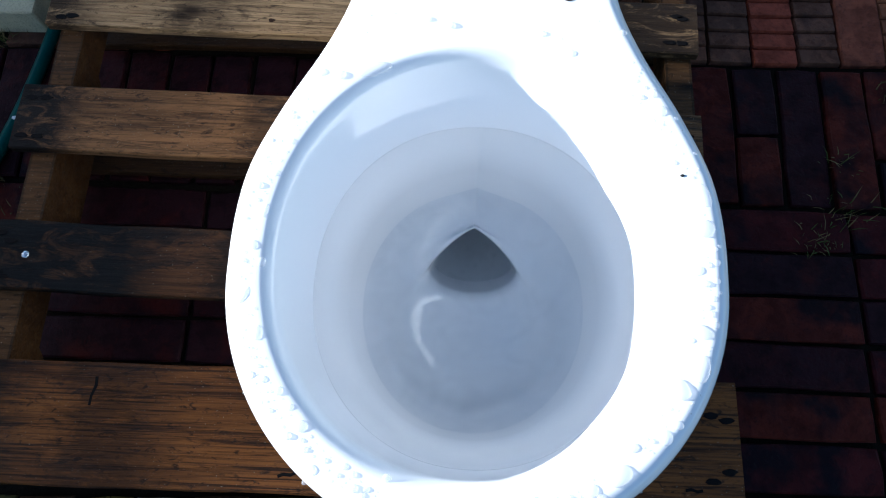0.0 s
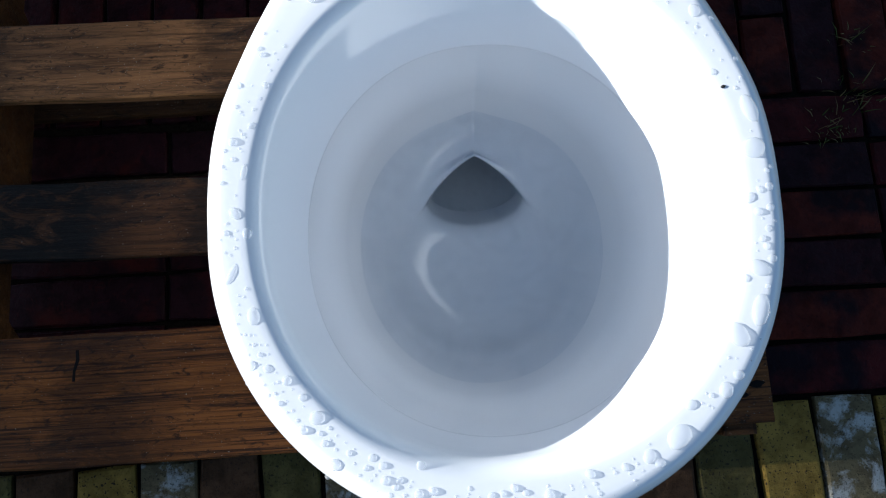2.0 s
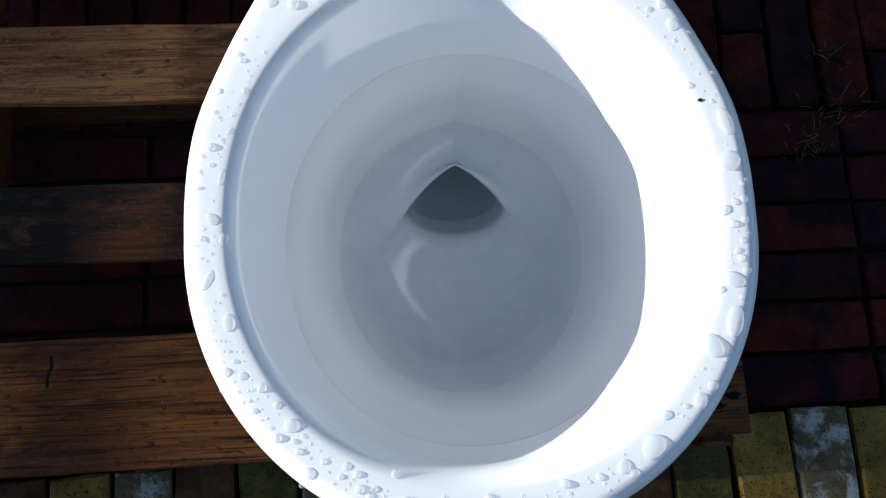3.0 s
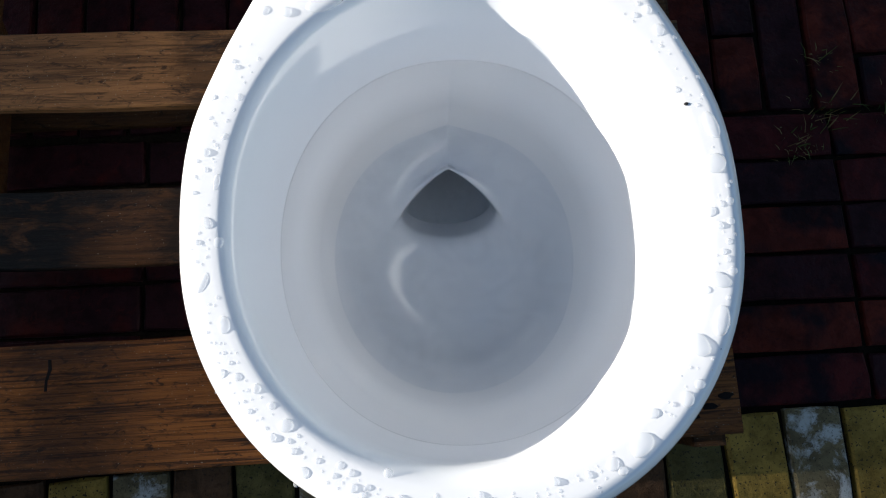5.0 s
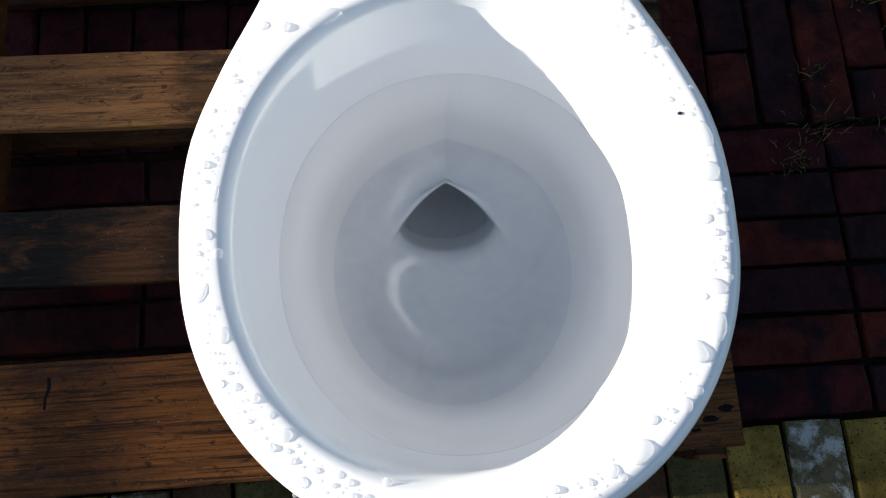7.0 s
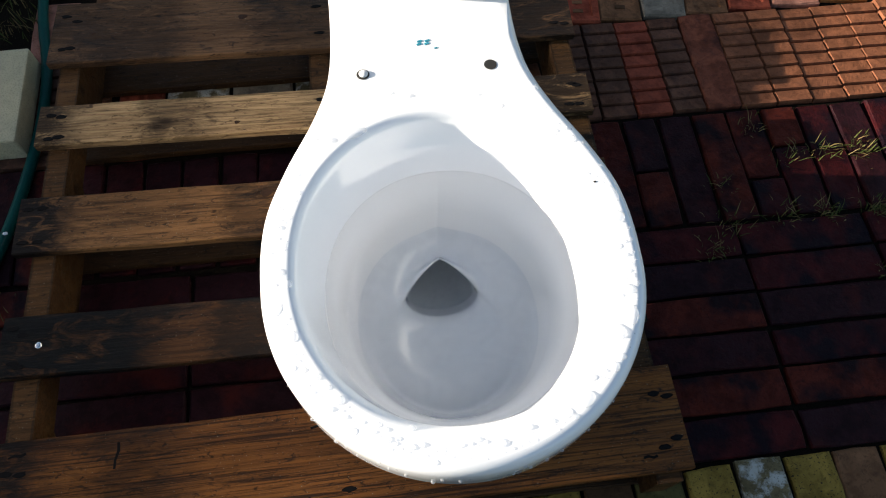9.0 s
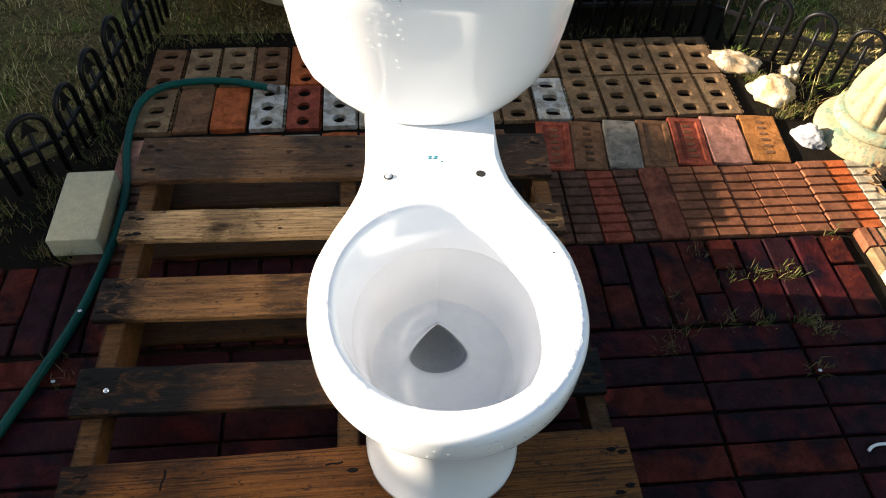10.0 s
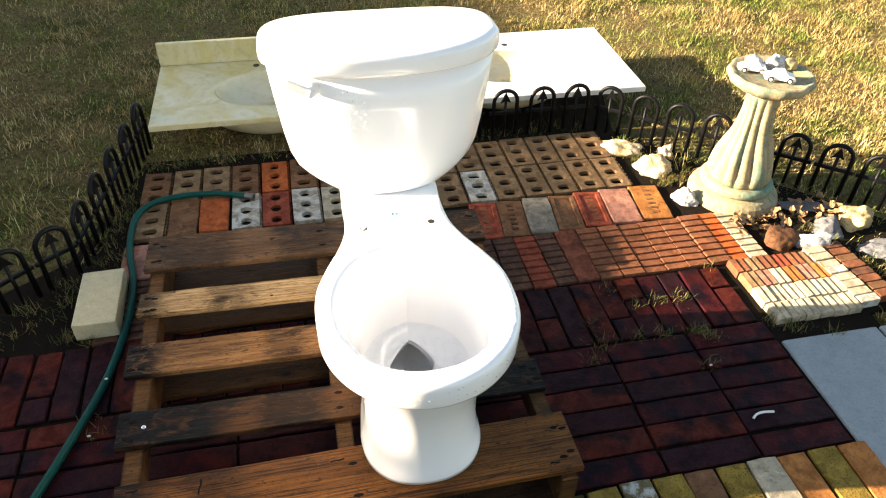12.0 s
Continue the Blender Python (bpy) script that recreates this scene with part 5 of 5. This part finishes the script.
# cored bricks, two rows
KINDS = {0: ("cored", TAN), 1: ("solid", BROWN), 2: ("solid", ORANGE), 3: ("round", WHITE), 4: ("round", SCARLET), 5: ("round", WHITE), 6: ("round", CREAM), 11: ("cored", WHITE)}
for i in range(17):
    x = -0.045 + 0.1004 * i
    sl = 0.012 * x
    kind, m = KINDS.get(i, ("cored", TAN if i > 8 else BROWN))
    if x < 1.63:
        brick(kind, m, 0.094 if kind == "solid" else 0.089, 0.185, x, 1.214 + sl, 0.003)
    if x < 1.60:
        brick("round" if i == 4 else "cored", ORANGE if i == 4 else (TAN if i > 8 or i in (1, 2) else BROWN), 0.089, 0.185, x, 1.405 + sl, 0.003)
# raised ledge of split bricks
for i in range(6):
    x = 1.754 + 0.0466 * i
    brick("slat", (RIDGE, TAN, RIDGE, SCARLET, RIDGE, TAN)[i], 0.0610, 0.0450, x, 0.650, 0.014, 91, 0.4)
    brick("slat", (TAN, PINK, CREAM, AMBER, PINK, AMBER)[i], 0.0675, 0.0450, x + 0.004, 0.586, 0.014, 91, 0.4)
    brick("slat", CREAM, 0.0675, 0.0450, x + 0.008, 0.518, 0.013, 91, 0.4)
    brick("slat", CREAM, 0.0675, 0.0450, x + 0.012, 0.450, 0.012, 91, 0.4)
for i in range(8):
    brick("solid", CREAM if i % 4 else WHITE, 0.066, 0.030, 2.028 + 0.010 * (7 - i) * 0.4, 0.446 + 0.0325 * i, 0.019, 3)
    brick("solid", (RIDGE, BROWN, RIDGE, RIDGE_DARK)[i % 4], 0.066, 0.030, 2.100 + 0.010 * (7 - i) * 0.4, 0.460 + 0.0325 * i, 0.017, 3)

# ---------------------------------------------------------------- grass and weeds
def blades(points, material, name, label, category, height, seed, wide=1.0):
    """Two-segment bent blades at the given points."""
    r = random.Random(seed)
    verts, faces = [], []
    for x, y, z, tall in points:
        a = r.uniform(0, 2 * math.pi)
        h = height * tall * r.uniform(0.4, 1.25)
        ln = h * r.uniform(0.2, 1.5)
        w = (0.0012 + 0.0018 * r.random()) * wide
        dx, dy = math.cos(a), math.sin(a)
        px, py = -dy * w, dx * w
        b = len(verts)
        verts += [(x - px, y - py, z), (x + px, y + py, z), (x + dx * ln * 0.5 - px * 0.8, y + dy * ln * 0.5 - py * 0.8, z + h * 0.7), (x + dx * ln * 0.5 + px * 0.8, y + dy * ln * 0.5 + py * 0.8, z + h * 0.7), (x + dx * ln, y + dy * ln, z + h * r.uniform(0.9, 1.25))]
        faces += [(b, b + 1, b + 3, b + 2), (b + 2, b + 3, b + 4)]
    me = bpy.data.meshes.new(name)
    me.from_pydata(verts, [], faces)
    me.materials.append(material)
    return tagged(new(name, me), label, category, kind="stuff")


PATIO = [(-0.929, -0.544), (2.004, -0.636), (2.069, 0.41), (2.187, 0.44), (1.933, 0.941), (1.733, 1.135), (1.648, 1.524), (-0.11, 1.574), (-0.216, 1.012), (-0.7, 0.602), (-0.925, 0.545)]


def inside(x, y, ring):
    hit = False
    for (xa, ya), (xb, yb) in zip(ring, ring[1:] + ring[:1]):
        if (ya > y) != (yb > y) and x < (xb - xa) * (y - ya) / (yb - ya) + xa:
            hit = not hit
    return hit


def bare(x, y):
    return (0.80 < x < 1.80 and 1.46 < y < 2.18) or (y < 1.53 and inside(x, y, PATIO)) or math.hypot(x - BX, y - BY) < 0.15 or (1.74 < x < 2.67 and -0.86 < y < 0.37)


r = random.Random(11)
pts = []
while len(pts) < 210000:
    x, y = r.uniform(-3.0, 5.2), (0.3 + 5.0 * r.random() ** 1.25 if r.random() < 0.88 else r.uniform(-2.2, 0.3))
    if noise.noise((x * 5, y * 5, 9)) < r.uniform(-0.8, 0.3) or bare(x, y) or (-1.1 < x < 0 and y < 1.05 and r.random() < 0.96):
        continue
    pts.append((x, y, -0.026, 0.5))
while len(pts) < 520000:
    cx, cy = r.uniform(-3.0, 5.2), (0.3 + 5.0 * r.random() ** 1.25 if r.random() < 0.88 else r.uniform(-2.2, 0.3))
    if noise.noise((cx * 3, cy * 3, 1)) + 0.6 * noise.noise((cx * 9, cy * 9, 4)) < r.uniform(-1.0, 0.25) or (-1.1 < cx < 0 and cy < 1.05 and r.random() < 0.94):
        continue
    tall, wide = r.choice((0.45, 0.7, 0.9, 1.5)) * r.uniform(0.7, 1.2), r.uniform(0.014, 0.055)
    for _ in range(r.randrange(12, 40)):
        x, y = r.gauss(cx, wide), r.gauss(cy, wide)
        if not bare(x, y):
            pts.append((x, y, -0.025, tall))
blades(pts, BLADE, "lawn_grass", "thin lawn of straw-coloured and green grass blades", "grass", 0.026, 1, 0.55)
pts = []
TUFTS = [(1.219, 0.426, 40), (1.322, 0.429, 40), (1.405, 0.433, 50), (1.498, 0.431, 110), (1.527, 0.399, 90), (1.176, 0.375, 50), (1.471, 0.307, 40), (1.369, 0.558, 30), (1.442, 0.568, 40), (1.515, 0.566, 70), (1.311, 0.632, 30), (1.223, 0.509, 20),
         (-0.157, 0.696, 60), (-0.216, 0.718, 60), (-0.112, 0.434, 25), (-0.093, 0.368, 20), (1.666, 0.679, 30), (1.736, 0.427, 60), (1.786, 0.395, 60), (2.165, 0.598, 120), (2.215, 0.555, 90), (2.093, 0.79, 60), (1.7, 1.297, 130), (1.797, 1.156, 120), (1.733, 1.135, 90), (1.65, 1.351, 60),
         (1.212, 1.419, 18), (1.308, 1.225, 20), (1.422, 1.428, 18), (1.517, 1.234, 20), (1.099, 1.226, 14), (0.184, 1.541, 60), (0.032, 1.552, 70), (-0.069, 1.574, 70), (0.338, 1.562, 60), (-0.262, 0.945, 50), (-0.343, 0.843, 50), (-0.198, 1.153, 40), (1.888, 0.361, 40)]
for k in range(60):
    u = r.random()
    TUFTS.append((lerp(-0.65, -0.22, u) + r.uniform(0.02, 0.12), lerp(0.64, 0.99, u) + r.uniform(-0.10, 0.0), 5))
for k in range(40):
    TUFTS.append((r.uniform(-0.18, -0.10), r.uniform(1.0, 1.57), 12))
for k in range(70):
    TUFTS.append((r.uniform(-0.10, 1.62), r.uniform(1.53, 1.62), 10))
for x, y, cnt in TUFTS:
    for _ in range(cnt):
        pts.append((x + r.gauss(0, 0.018), y + r.gauss(0, 0.012), -0.008, 1.0))
blades(pts, WEED, "weeds", "sparse dry and green weeds growing in the brick joints", "weeds", 0.021, 2, 0.42)

# boards of the unseen sun screen
fb = box_bm(0.02, 0.148, EDGE_H + 0.05, 0.003, (0, 0, -0.05))
fme = mesh_of("shade_plank", fb, W_BACK)
for i in range(190):
    b = new("plank", fme)
    b.parent = board_fence
    b.matrix_basis = pose(0, -13 + 0.15 * i, 0, 0, random.uniform(-0.2, 0.2), 0)
for z in (0.3, EDGE_H - 0.35):
    part("rail", box_bm(0.04, 28.5, 0.09, 0.003, (0.03, 1.2, z)), W_BACK, board_fence)

# unseen leaf screen behind the boards, thinning out towards its top to soften their shade
r = random.Random(23)
LEAF_SCREEN_X, RISE = -9.0, math.tan(radians(SUN_ELEVATION))
verts, faces = [], []
for k in range(9500):
    x, y = LEAF_SCREEN_X + r.uniform(-0.45, 0.45), r.uniform(-5.0, 11.0)
    top = 0.22 + (0.21 + 0.05 * noise.noise((y * 1.3, 0, 2))) * r.random() ** 1.3
    z = -x * RISE + top if k < 6500 else r.uniform(0.1, 2.7)
    q = Vector((x, y, z))
    u = Vector((r.uniform(-1, 1), r.uniform(-1, 1), r.uniform(-1, 1))).normalized()
    v = u.orthogonal().normalized()
    a, b = 0.050 * r.uniform(0.6, 1.3), 0.026 * r.uniform(0.6, 1.3)
    i = len(verts)
    verts += [q - u * a, q + v * b, q + u * a, q - v * b]
    faces.append((i, i + 1, i + 2, i + 3))
me = bpy.data.meshes.new("hedge")
me.from_pydata(verts, [], faces)
me.materials.append(WEED)
tagged(new("hedge", me), "unseen loose leaf screen added to soften the shade edge", "hedge", kind="stuff")
